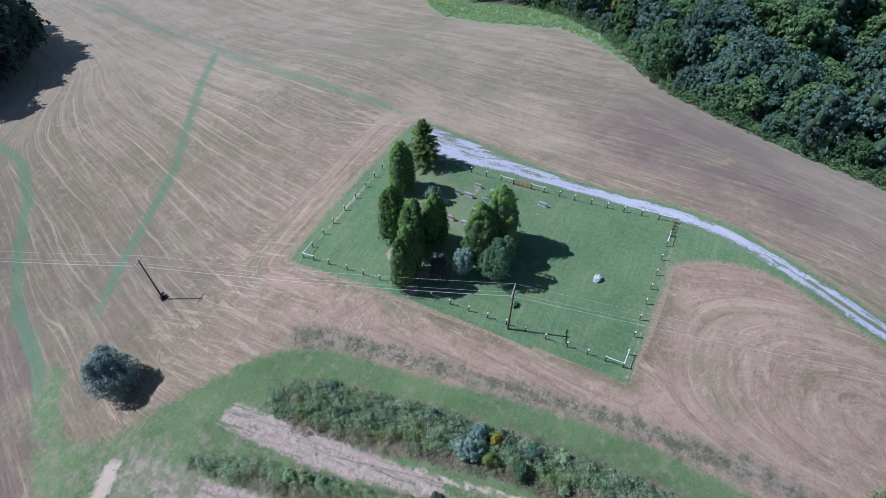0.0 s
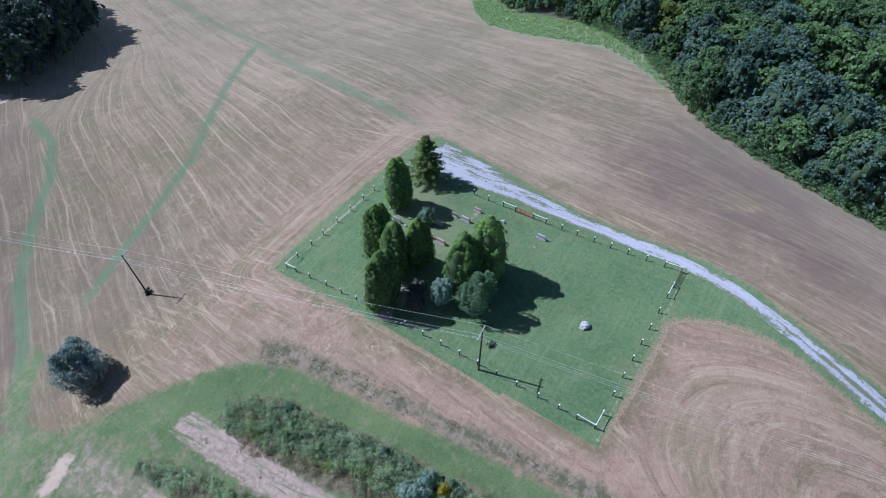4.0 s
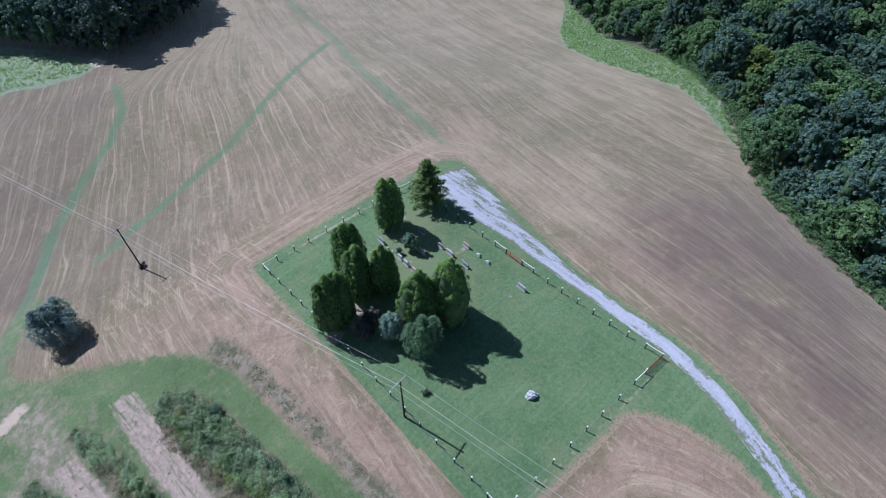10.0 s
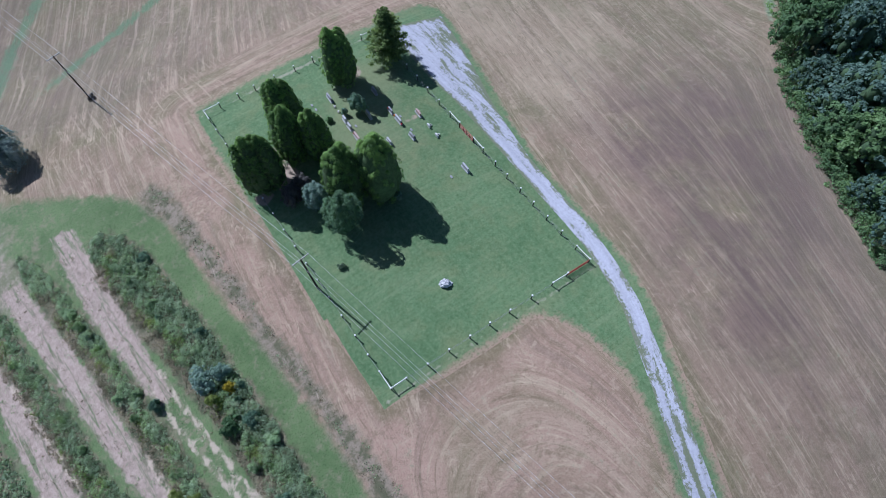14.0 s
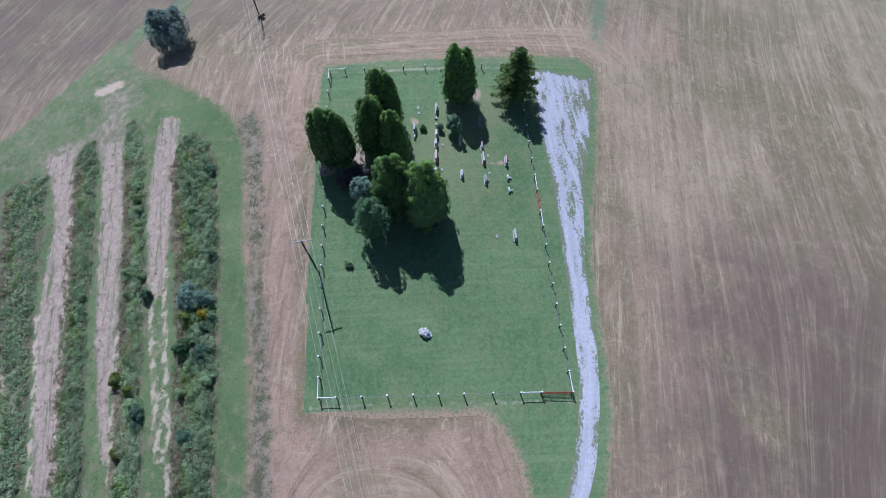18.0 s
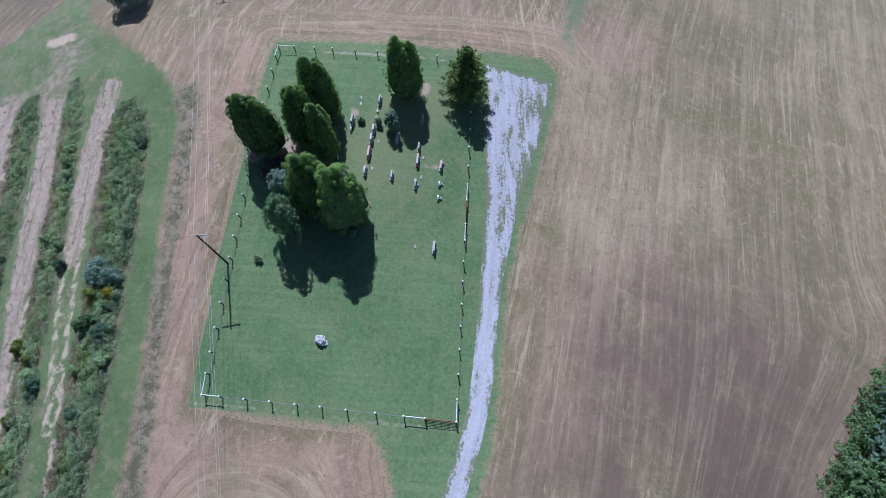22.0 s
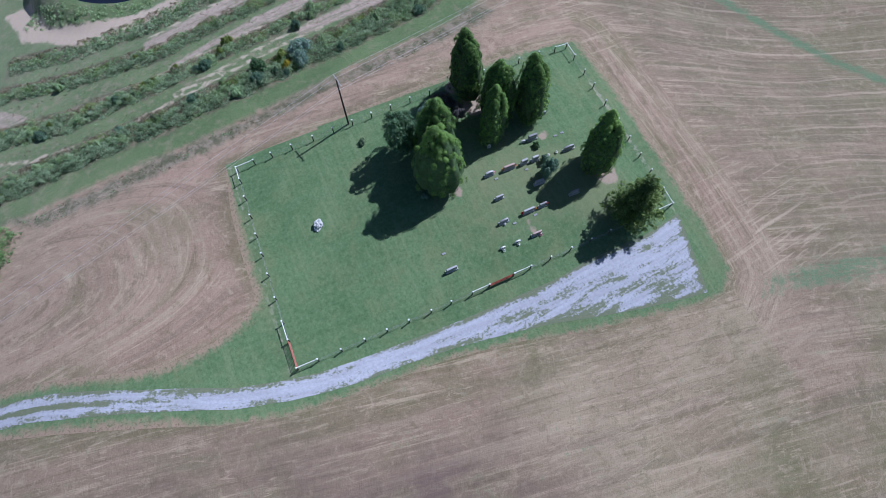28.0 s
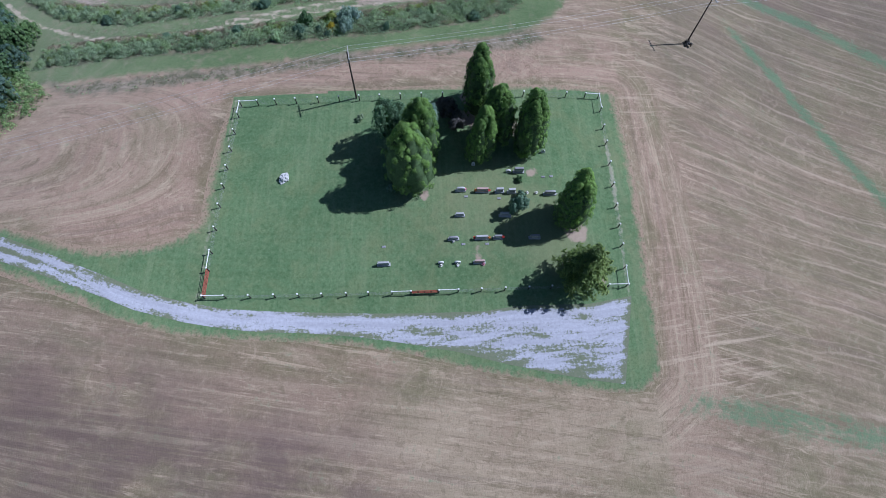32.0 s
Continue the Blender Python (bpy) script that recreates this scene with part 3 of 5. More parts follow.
M_FLOWER = [plain("red petals", (0.6, 0.04, 0.04), 0.6), plain("orange petals", (0.7, 0.25, 0.05), 0.6), plain("white petals", (0.8, 0.78, 0.75), 0.6), plain("pink petals", (0.7, 0.3, 0.4), 0.6)]
M_CEDAR = leafy("cedar foliage", (0.05, 0.11, 0.03), (0.27, 0.42, 0.105), through=0.3)
M_PINE = leafy("conifer needles", (0.06, 0.11, 0.035), (0.27, 0.35, 0.11), through=0.32)
M_SAGE = leafy("grey green leaves", (0.09, 0.16, 0.115), (0.25, 0.36, 0.26), speck=0.25)
M_TEAL = leafy("silvery blue green leaves", (0.17, 0.255, 0.23), (0.4, 0.5, 0.44), speck=0.25)
M_FERN = leafy("feathery green leaves", (0.07, 0.13, 0.08), (0.22, 0.34, 0.2), speck=0.4)
M_GOLD = leafy("yellow flower heads", (0.3, 0.26, 0.03), (0.75, 0.56, 0.06))
M_DEAD = leafy("dead stems", (0.18, 0.15, 0.11), (0.4, 0.34, 0.26))
M_DUSK = leafy("dark purple green leaves", (0.06, 0.058, 0.06), (0.2, 0.19, 0.19))
M_LEAF = leafy("broad leaves", (0.068, 0.132, 0.058), (0.19, 0.3, 0.135), speck=0.25, through=0.28)
M_LEAF_G = leafy("fresh broad leaves", (0.09, 0.165, 0.065), (0.25, 0.37, 0.155), speck=0.25, through=0.3)
M_LEAF_B = leafy("blue green leaves", (0.062, 0.115, 0.092), (0.165, 0.25, 0.2), speck=0.25, through=0.25)
M_LEAF_Y = leafy("yellow green leaves", (0.11, 0.16, 0.04), (0.28, 0.33, 0.1))
M_ASH = leafy("ash grey herbage", (0.2, 0.27, 0.165), (0.46, 0.56, 0.39), speck=0.2, through=0.4)
M_HERB = leafy("fresh green herbage", (0.19, 0.29, 0.11), (0.42, 0.56, 0.26), speck=0.25, through=0.4)
M_WEED = leafy("rank weeds", (0.2, 0.28, 0.14), (0.5, 0.62, 0.4), (0.36, 0.33, 0.22), speck=0.25, scale=0.5, through=0.4)
M_MEADOW = leafy("bright meadow grass", (0.19, 0.3, 0.1), (0.33, 0.46, 0.18), speck=0.2, through=0.4)
# Leaf colour darkened to hold the backlit shade of the far corner trees.
M_BACKLIT = leafy("blue green leaves darkened as backlit", (0.035, 0.06, 0.055), (0.12, 0.175, 0.15), through=0.15)
M_BLUE = leafy("blue grey leaves", (0.09, 0.13, 0.13), (0.32, 0.38, 0.39), speck=0.6)


# ---- mesh helpers ----
def link(name, mesh, material, parent=None, label=""):
    ob = new(name, mesh)
    if material and not mesh.materials:
        mesh.materials.append(material)
    if parent:
        ob.parent = parent
    if label:
        ob["label"] = label
    return ob


def part(name, bm, material, parent=None, label="", smooth=False):
    me = bpy.data.meshes.new(name)
    bm.to_mesh(me)
    bm.free()
    if smooth:
        me.polygons.foreach_set("use_smooth", [True] * len(me.polygons))
    return link(name, me, material, parent, label)


def raw_mesh(name, verts, faces, smooth=False):
    """A mesh from arrays of places and of faces that all have the same number of corners."""
    verts, faces = np.asarray(verts, np.float32), np.asarray(faces, np.int32)
    me = bpy.data.meshes.new(name)
    n, k = faces.shape
    me.vertices.add(len(verts))
    me.vertices.foreach_set("co", verts.ravel())
    me.loops.add(n * k)
    me.loops.foreach_set("vertex_index", faces.ravel())
    me.polygons.add(n)
    me.polygons.foreach_set("loop_start", np.arange(0, n * k, k, dtype=np.int32))
    if smooth:
        me.polygons.foreach_set("use_smooth", np.ones(n, bool))
    me.update(calc_edges=True)
    return me


def add_attr(me, name, values, kind="FLOAT"):
    a = me.attributes.new(name, kind, "POINT")
    a.data.foreach_set("value" if kind == "FLOAT" else "vector", np.asarray(values, np.float32).ravel())


def box(bm, size, m=None, bevel=0.0):
    got = bmesh.ops.create_cube(bm, size=1.0)
    bmesh.ops.scale(bm, vec=size, verts=got["verts"])
    if bevel:
        edges = list({e for v in got["verts"] for e in v.link_edges})
        got = bmesh.ops.bevel(bm, geom=edges, offset=bevel, segments=1, affect="EDGES")
        if m is not None:
            bmesh.ops.transform(bm, matrix=m, verts=bm.verts[:])
        return
    if m is not None:
        bmesh.ops.transform(bm, matrix=m, verts=got["verts"])


def rod(bm, a, b, r1, r2=None, sides=8):
    a, b = Vector(a), Vector(b)
    d = b - a
    m = Matrix.Translation((a + b) / 2) @ d.to_track_quat("Z", "Y").to_matrix().to_4x4()
    bmesh.ops.create_cone(bm, cap_ends=True, segments=sides, radius1=r1, radius2=r1 if r2 is None else r2, depth=d.length, matrix=m)


def thing(name, place, label, category, group="", kind=""):
    e = new(name)
    e.location = place
    e.empty_display_size = 0.3
    return tagged(e, label, category, group, kind)


# ---- ground ----
def axis(lo, hi, step, reach):
    mid_part = np.arange(lo, hi + 0.01, step)
    grow, out = step, [hi]
    while out[-1] < hi + reach:
        grow *= 1.35
        out.append(out[-1] + grow)
    down = [lo - (v - hi) for v in out[1:]]
    return np.array(sorted(down) + list(mid_part) + out[1:])


def build_ground():
    xs, ys = axis(-95, 165, 0.8, 1500), axis(-66, 205, 0.8, 1500)
    X, Y = np.meshgrid(xs, ys)
    x, y = X.ravel(), Y.ravel()
    nx, ny = len(xs), len(ys)
    i = np.arange((nx - 1) * (ny - 1))
    a = (i // (nx - 1)) * nx + i % (nx - 1)
    me = raw_mesh("ground", np.stack([x, y, gz(x, y)], 1), np.stack([a, a + 1, a + nx + 1, a + nx], 1), True)
    far_d = 60.0
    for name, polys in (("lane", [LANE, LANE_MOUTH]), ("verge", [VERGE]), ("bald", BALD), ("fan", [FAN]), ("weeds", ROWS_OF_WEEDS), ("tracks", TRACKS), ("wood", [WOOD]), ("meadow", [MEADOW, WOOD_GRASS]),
                        ("sand", [[(-70, -37), (-58, -33), (-52, -27), (-46.5, -21), (-44.5, -12), (-45, -4), (-48, 8), (-52, 8), (-50.5, -2), (-49.5, -10), (-52, -18), (-57, -26), (-70, -31)], [(-47.2, 58.6), (-46, 56.6), (-41.6, 58.0), (-41, 59.6)], [(0.5, 172), (3, 170.5), (6, 172), (4, 177), (1.5, 177)]])):
        d = np.full(x.shape, far_d)
        for poly in polys:
            d = np.minimum(d, inside_distance(x, y, poly))
        add_attr(me, name, np.clip(d, -far_d, far_d))
    path = np.zeros(x.shape)
    for pts, half, strength in zip(PATHS, (1.6, 1.0, 1.1), (0.72, 0.95, 0.95)):
        d, run = line_distance(x, y, pts)
        path = np.maximum(path, strength * np.clip((half + 1.2 - d) / 1.9, 0, 1) * np.clip((run.max() - run) / 14 + 0.55, 0, 1))
    add_attr(me, "path", path)
    ring, run = line_distance(x, y, LAWN, True)
    low_y = np.minimum(y, -6.0) + 0.15 * np.maximum(y + 6.0, 0)
    arch = 14 * ((np.abs(x - 7) / 14) ** 3 + (np.abs(low_y + 36) / 33) ** 3) ** (1 / 3) - 14
    sweep = np.where((x > 26) | (y > 46), 0, np.where(x < 0, np.clip((46 - y) / 10, 0, 1), y < 0))
    add_attr(me, "lay", np.stack([ring + (arch - ring) * sweep, run + (20 * np.arctan2(low_y + 36, x - 7) + np.maximum(y, -6) - run) * sweep, 0 * x], 1), "FLOAT_VECTOR")
    across = x - 0.17 * y - 0.12 * np.maximum(y - 62, 0) - 7.4 - 0.07 * np.maximum(y - 75, 0) * np.clip((45 - x) / 40, 0, 1)
    turn = 0.6 / (1 + np.exp((160 - y) / 6))
    across = np.where(across < 5, (across - 5 * turn) / (1 - turn), across)
    skirt = np.clip(1 - inside_distance(x, y, WOOD) / 22, 0, 1) * np.clip((32 - y) / 24, 0, 1)
    across = across + skirt * skirt * (3 - 2 * skirt) * (76 - inside_distance(x, y, WOOD) - across)
    west = np.clip(((y - 66) * 0.547 - (x + 45)) / 3, 0, 1) * (y > 48)
    across = across + west * (x - 0.42 * y + 8 - across)
    add_attr(me, "lay_far", np.stack([across, y, 0 * x], 1), "FLOAT_VECTOR")
    head = np.clip((9.5 - ring) / 3, 0, 1) * ((y > 55) | (x < 0)) + (x < 2) * (y < 62) * 0.8 + ((y < -2) & (x < 24))
    add_attr(me, "far", 1 - np.clip(head, 0, 1))
    rut = np.full(x.shape, 9.0)
    for pts in RUTS:
        rut = np.minimum(rut, line_distance(x, y, pts)[0])
    add_attr(me, "rut", rut)
    add_attr(me, "lay_cross", np.stack([x + 0.12 * y, y, 0 * x], 1), "FLOAT_VECTOR")
    add_attr(me, "cross", np.clip(0.75 * np.exp(-(((x - 36) / 14) ** 2 + ((y - 66) / 10) ** 2)) + 0.5 * np.exp(-(((x + 8) / 14) ** 2 + ((y - 62) / 9) ** 2)) + 0.35 * np.exp(-(((x - 52) / 12) ** 2 + ((y - 38) / 18) ** 2)) + 0.3 * np.exp(-(((x + 24) / 14) ** 2 + ((y - 66) / 12) ** 2)), 0, 0.7))
    add_attr(me, "olive", 0.4 * np.clip((-8 - x) / 14, 0, 1) * np.clip((y - 60) / 12, 0, 1) + 0.5 * np.clip((14 - x) / 24, 0, 1) * np.clip((y - 58) / 12, 0, 1) + 0.35 * np.clip((y - 70) / 20, 0, 1) * np.clip((70 - x) / 30, 0, 1) + 0.4 * np.clip((y - 78) / 16, 0, 1) * np.clip((x - 56) / 14, 0, 1) + 0.4 * np.exp(-(((x - 82) / 20) ** 2 + ((y - 56) / 30) ** 2)) + 0.22 * np.clip((x - 50) / 15, 0, 1) * np.clip((60 - y) / 20, 0, 1) + 0.3 * np.exp(-(((x - 54) / 16) ** 2 + ((y - 0) / 20) ** 2)) - 0.2 * np.clip((y - 95) / 20, 0, 1) * np.clip((x - 20) / 20, 0, 1) + 0.08 + 0.25 * np.exp(-(((x - 66) / 12) ** 2 + ((y - 56) / 14) ** 2)) + 0.25 * np.clip((y - 60) / 12, 0, 1) * np.clip((115 - y) / 20, 0, 1) * np.clip((x - 5) / 12, 0, 1) + 0.7 * np.clip(1 - ring / 2.2, 0, 1) - 0.35 * np.exp(-(((x - 48) / 10) ** 2 + ((y - 36) / 16) ** 2)))
    add_attr(me, "dry", 0.075 * np.clip((-26 - x) / 12, 0, 1) * np.clip((y - 36) / 8, 0, 1) + 0.03 * np.clip((y + 5) / -10, 0, 1) - 0.04)
    add_attr(me, "pale", 0.15 + 0.5 * np.clip((y + 5) / 50, 0, 1) * np.clip((x - 30) / 30, 0, 1) + 0.35 * np.clip((y - 62) / 35, 0, 1) * np.clip((x + 25) / 50, 0, 1) + 0.7 * np.exp(-(((x - 46) / 11) ** 2 + ((y - 38) / 18) ** 2)))
    add_attr(me, "rose", np.clip(ring / 2.5 - 0.1, 0, 1) * np.clip((1 - ring / 11), 0, 1) ** 0.5 * (x < -1) * (y < 58) + 0.7 * np.clip((-y - 2) / 4, 0, 1) * np.clip((26 - x) / 3, 0, 1) + 0.5 * np.clip(1 - (y - 56) / 14, 0, 1) * (y > 56) * (x > -5) * (x < 60))
    add_attr(me, "rake", np.clip((y - 68) / 20, 0, 1) * np.clip((70 - x) / 20, 0.25, 1) + 0.15 * np.clip((x - 36) / 8, 0, 1) * (y <= 62))
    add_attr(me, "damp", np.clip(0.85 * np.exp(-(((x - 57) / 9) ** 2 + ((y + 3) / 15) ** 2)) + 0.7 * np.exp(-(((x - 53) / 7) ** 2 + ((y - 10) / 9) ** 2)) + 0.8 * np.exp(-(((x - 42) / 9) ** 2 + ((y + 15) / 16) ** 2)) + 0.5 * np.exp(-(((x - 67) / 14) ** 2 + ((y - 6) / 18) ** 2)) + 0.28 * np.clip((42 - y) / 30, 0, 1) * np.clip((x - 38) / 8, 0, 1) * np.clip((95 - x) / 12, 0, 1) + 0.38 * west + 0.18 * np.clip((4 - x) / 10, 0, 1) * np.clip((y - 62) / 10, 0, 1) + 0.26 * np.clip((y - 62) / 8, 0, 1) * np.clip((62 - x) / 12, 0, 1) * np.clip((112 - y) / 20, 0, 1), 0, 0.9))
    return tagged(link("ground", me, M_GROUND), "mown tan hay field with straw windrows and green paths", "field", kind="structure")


def sheet(name, poly, lift, step, material, extra):
    """A sheet that follows the ground inside a polygon; its rim is pulled onto the outline."""
    px, py = [p[0] for p in poly], [p[1] for p in poly]
    xs, ys = np.arange(min(px) - step, max(px) + step, step), np.arange(min(py) - step, max(py) + step, step)
    X, Y = np.meshgrid(xs, ys)
    x, y = X.ravel().copy(), Y.ravel().copy()
    d = inside_distance(x, y, poly)
    e = 0.05
    gx = (inside_distance(x + e, y, poly) - inside_distance(x - e, y, poly)) / (2 * e)
    gy = (inside_distance(x, y + e, poly) - inside_distance(x, y - e, poly)) / (2 * e)
    out = (d > 0) & (d < 1.6 * step)
    x[out] -= (d * gx)[out]
    y[out] -= (d * gy)[out]
    nx, ny = len(xs), len(ys)
    i = np.arange((nx - 1) * (ny - 1))
    a = (i // (nx - 1)) * nx + i % (nx - 1)
    f = np.stack([a, a + 1, a + nx + 1, a + nx], 1)
    keep = (d[f] < 1.5 * step).all(1) & ((d[f] < 0).sum(1) >= 1)
    f = f[keep]
    used, inv = np.unique(f, return_inverse=True)
    x, y = x[used], y[used]
    me = raw_mesh(name, np.stack([x, y, gz(x, y) + lift], 1), inv.reshape(f.shape), True)
    extra(me, x, y, inside_distance(x, y, poly))
    return link(name, me, material)


BARE = [(21.2, 47.4, 1.5), (4.2, 39.2, 1.7), (3.3, 35.4, 1.8), (2.6, 33.2, 1.3), (-1.2, 33.6, 1.2), (23.3, 33.6, 0.3), (24.0, 33.5, 0.4), (24.8, 33.4, 0.4), (15.6, 26.6, 0.7), (12.0, 42.0, 0.7), (28.0, 49.8, 0.9)]


def lawn_extra(me, x, y, d):
    inner = inside_distance(x, y, [(-2.2, -1), (30.4, -1.6), (30, 54), (-3, 55)])
    add_attr(me, "edge", np.where(inner < 0, -9.0, d - 0.55 * np.clip((x - 30) / 2, 0, 1)))
    bare = np.full(x.shape, 9.0)
    for cx, cy, r in BARE:
        bare = np.minimum(bare, np.hypot(x - cx, y - cy) - r)
    add_attr(me, "bare", bare)
    rim = np.minimum(np.abs(y - 54.4 + 0.029 * (x + 2)) + 0.02 * np.abs(x - 14), 0.3 + np.abs(y + 0.9 + 0.026 * x)) + 9.0 * (np.abs(x - 14) > 17)
    add_attr(me, "rim", rim)
    thin = 0.35 * np.exp(-(((x - 20) / 14) ** 2 + ((y - 30) / 16) ** 2)) + 0.8 * np.exp(-(((x - 23) / 7) ** 2 + ((y - 45) / 5) ** 2)) + 0.5 * np.exp(-(((x - 15) / 8) ** 2 + ((y - 36) / 9) ** 2)) + 0.45 * np.exp(-(((y + 2.2) / 1.5) ** 2)) + 0.5 * np.exp(-(((y - 55) / 1.4) ** 2))
    add_attr(me, "thin", thin)


def road_extra(me, x, y, d):
    mid_line = [((a[0] + b[0]) / 2, (a[1] + b[1]) / 2) for a, b in zip(ROAD_L, ROAD_R)]
    dm, run = line_distance(x, y, mid_line)
    dl, _ = line_distance(x, y, ROAD_L)
    add_attr(me, "run", np.stack([dl, run, 0 * x], 1), "FLOAT_VECTOR")
    patch = np.clip(0.13 + 0.17 * d, -0.02 - 0.08 * np.clip((14 - y) / 10, 0, 1), 0.13)
    patch = np.maximum(patch, np.where(y < -8, np.clip((-8 - y) / 18, 0, 1) * 0.3 * np.exp(-(dm / 0.4) ** 2) - 0.06, -1))
    patch = patch + np.clip((y - 6) / 22, 0, 1) * 0.05 + 0.05 * np.exp(-(((x - 38.6) / 1.8) ** 2 + ((y - 46) / 4) ** 2)) + 0.05 * np.exp(-(((x - 37.2) / 1.0) ** 2 + ((y - 37) / 4) ** 2))
    add_attr(me, "patch", patch)


build_ground()
tagged(sheet("lawn", LAWN, 0.02, 0.5, M_LAWN, lawn_extra), "mown green cemetery lawn with thin patches", "lawn", kind="structure")
tagged(sheet("road", ROAD, 0.045, 0.35, M_ROAD, road_extra), "pale gravel lane with grass growing through", "road", kind="structure")

# ---- fence ----
S_X = (-0.2, 2.0, 5.1, 8.2, 11.3, 14.3, 17.3, 20.7, 24.0, 26.4, 30.0)
E_Y = (-0.8, 1.7, 4.6, 7.6, 10.5, 13.4, 16.4, 19.2, 22.2, 24.6, 28.2, 30.7, 33.7, 36.8, 39.9, 42.9, 45.5, 48.0, 50.6, 53.2)
N_X = (-2.1, 0.5, 3.8, 6.7, 10.3, 13.9, 17.3, 20.4, 23.3, 26.5, 29.0)
W_Y = (0.0, 2.5, 5.1, 8.1, 11.3, 14.4, 17.4, 20.4, 23.5, 26.6, 29.8, 32.9, 36.0, 39.0, 42.1, 45.2, 48.8, 51.9, 54.1)
POST_H = 1.3


def lerp(a, b, k):
    return a + (b - a) * k


def post_mesh():
    bm = bmesh.new()
    rod(bm, (0, 0, -0.25), (0, 0, POST_H), 0.075, 0.068, 8)
    me = bpy.data.meshes.new("post")
    bm.to_mesh(me)
    bm.free()
    me.materials.append(M_POST)
    bm = bmesh.new()
    bmesh.ops.create_uvsphere(bm, u_segments=10, v_segments=6, radius=0.13, matrix=Matrix.Diagonal((1, 1, 0.7, 1)))
    cap = bpy.data.meshes.new("cap")
    bm.to_mesh(cap)
    bm.free()
    cap.materials.append(M_WHITE)
    return me, cap


POST, CAP = post_mesh()


def fence_side(spots, rails, gaps, first=True, last=True):
    f = thing("fence", at(*spots[0]), "wire fence with dark posts and white round caps", "fence")
    o = f.location
    tops = []
    for k, (x, y) in enumerate(spots):
        if (k == 0 and not first) or (k == len(spots) - 1 and not last):
            tops.append(at(x, y))
            continue
        lean = random.uniform(-1.2, 1.2)
        p = link("post", POST, None, f)
        p.matrix_local = Matrix.Translation(at(x, y) - o) @ pose(0, 0, 0, lean, random.uniform(-1.2, 1.2), random.uniform(0, 90))
        c = link("cap", CAP, None, p)
        c.location = (0, 0, POST_H + 0.02)
        tops.append(at(x, y))
    for k, (a, b) in enumerate(zip(tops, tops[1:])):
        if k in gaps:
            continue
        bm = bmesh.new()
        for h in (0.15, 0.4, 0.65, 0.9, 1.12):
            rod(bm, a - o + Vector((0, 0, h)), b - o + Vector((0, 0, h)), 0.006, sides=4)
        n = max(2, int((b - a).length / 0.6))
        for j in range(1, n):
            q = a.lerp(b, j / n) - o
            rod(bm, q + Vector((0, 0, 0.15)), q + Vector((0, 0, 1.12)), 0.004, sides=3)
        part("wire_panel", bm, M_MESH, f, "thin galvanised woven wire")
        if k in rails:
            bm = bmesh.new()
            rod(bm, a - o + Vector((0, 0, POST_H - 0.06)), b - o + Vector((0, 0, POST_H - 0.06)), 0.05, sides=8)
            part("rail", bm, M_WHITE, f, "white painted top rail")
    return f


south = [(x, lerp(0, -0.8, (x + 0.2) / 30.2)) for x in S_X]
east = [(lerp(30.0, 29.0, (y + 0.8) / 54), y) for y in E_Y]
north = [(x, lerp(54.1, 53.2, (x + 2.1) / 31.1)) for x in N_X]
west = [(lerp(-0.2, -2.1, y / 54.1), y) for y in W_Y]
fence_side(south, (0, 8), (9,))
fence_side(east, (0, 8, 10, 18), (9,), False)
fence_side(north, (0, 9), (), True, False)
fence_side(west, (0, 17), (), False, False)


def gate(a, b, label):
    a, b = at(*a), at(*b)
    g = thing("metal_gate", a, label, "gate", "red farm gates")
    d = b - a
    n = d.normalized()
    for h in (0.2, 0.38, 0.56, 0.76, 0.96, 1.16):
        bm = bmesh.new()
        rod(bm, n * 0.12 + Vector((0, 0, h)), d - n * 0.12 + Vector((0, 0, h)), 0.028 if h not in (0.2, 1.16) else 0.036, sides=8)
        part("bar", bm, M_RED, g)
    for k in (0.035, 0.27, 0.5, 0.73, 0.965):
        bm = bmesh.new()
        rod(bm, d * k + Vector((0, 0, 0.18)), d * k + Vector((0, 0, 1.18)), 0.034, sides=8)
        part("upright", bm, M_RED, g)
    for h in (0.4, 1.0):
        bm = bmesh.new()
        rod(bm, n * 0.02 + Vector((0, 0, h)), n * 0.13 + Vector((0, 0, h)), 0.02, sides=6)
        part("hinge", bm, M_GALV, g, "galvanised hinge pin")


gate((26.4, -0.7), (30.0, -0.8), "closed red tubular steel gate at the fence corner")
gate((29.53, 24.6), (29.46, 28.2), "closed red tubular steel gate beside the gravel lane")


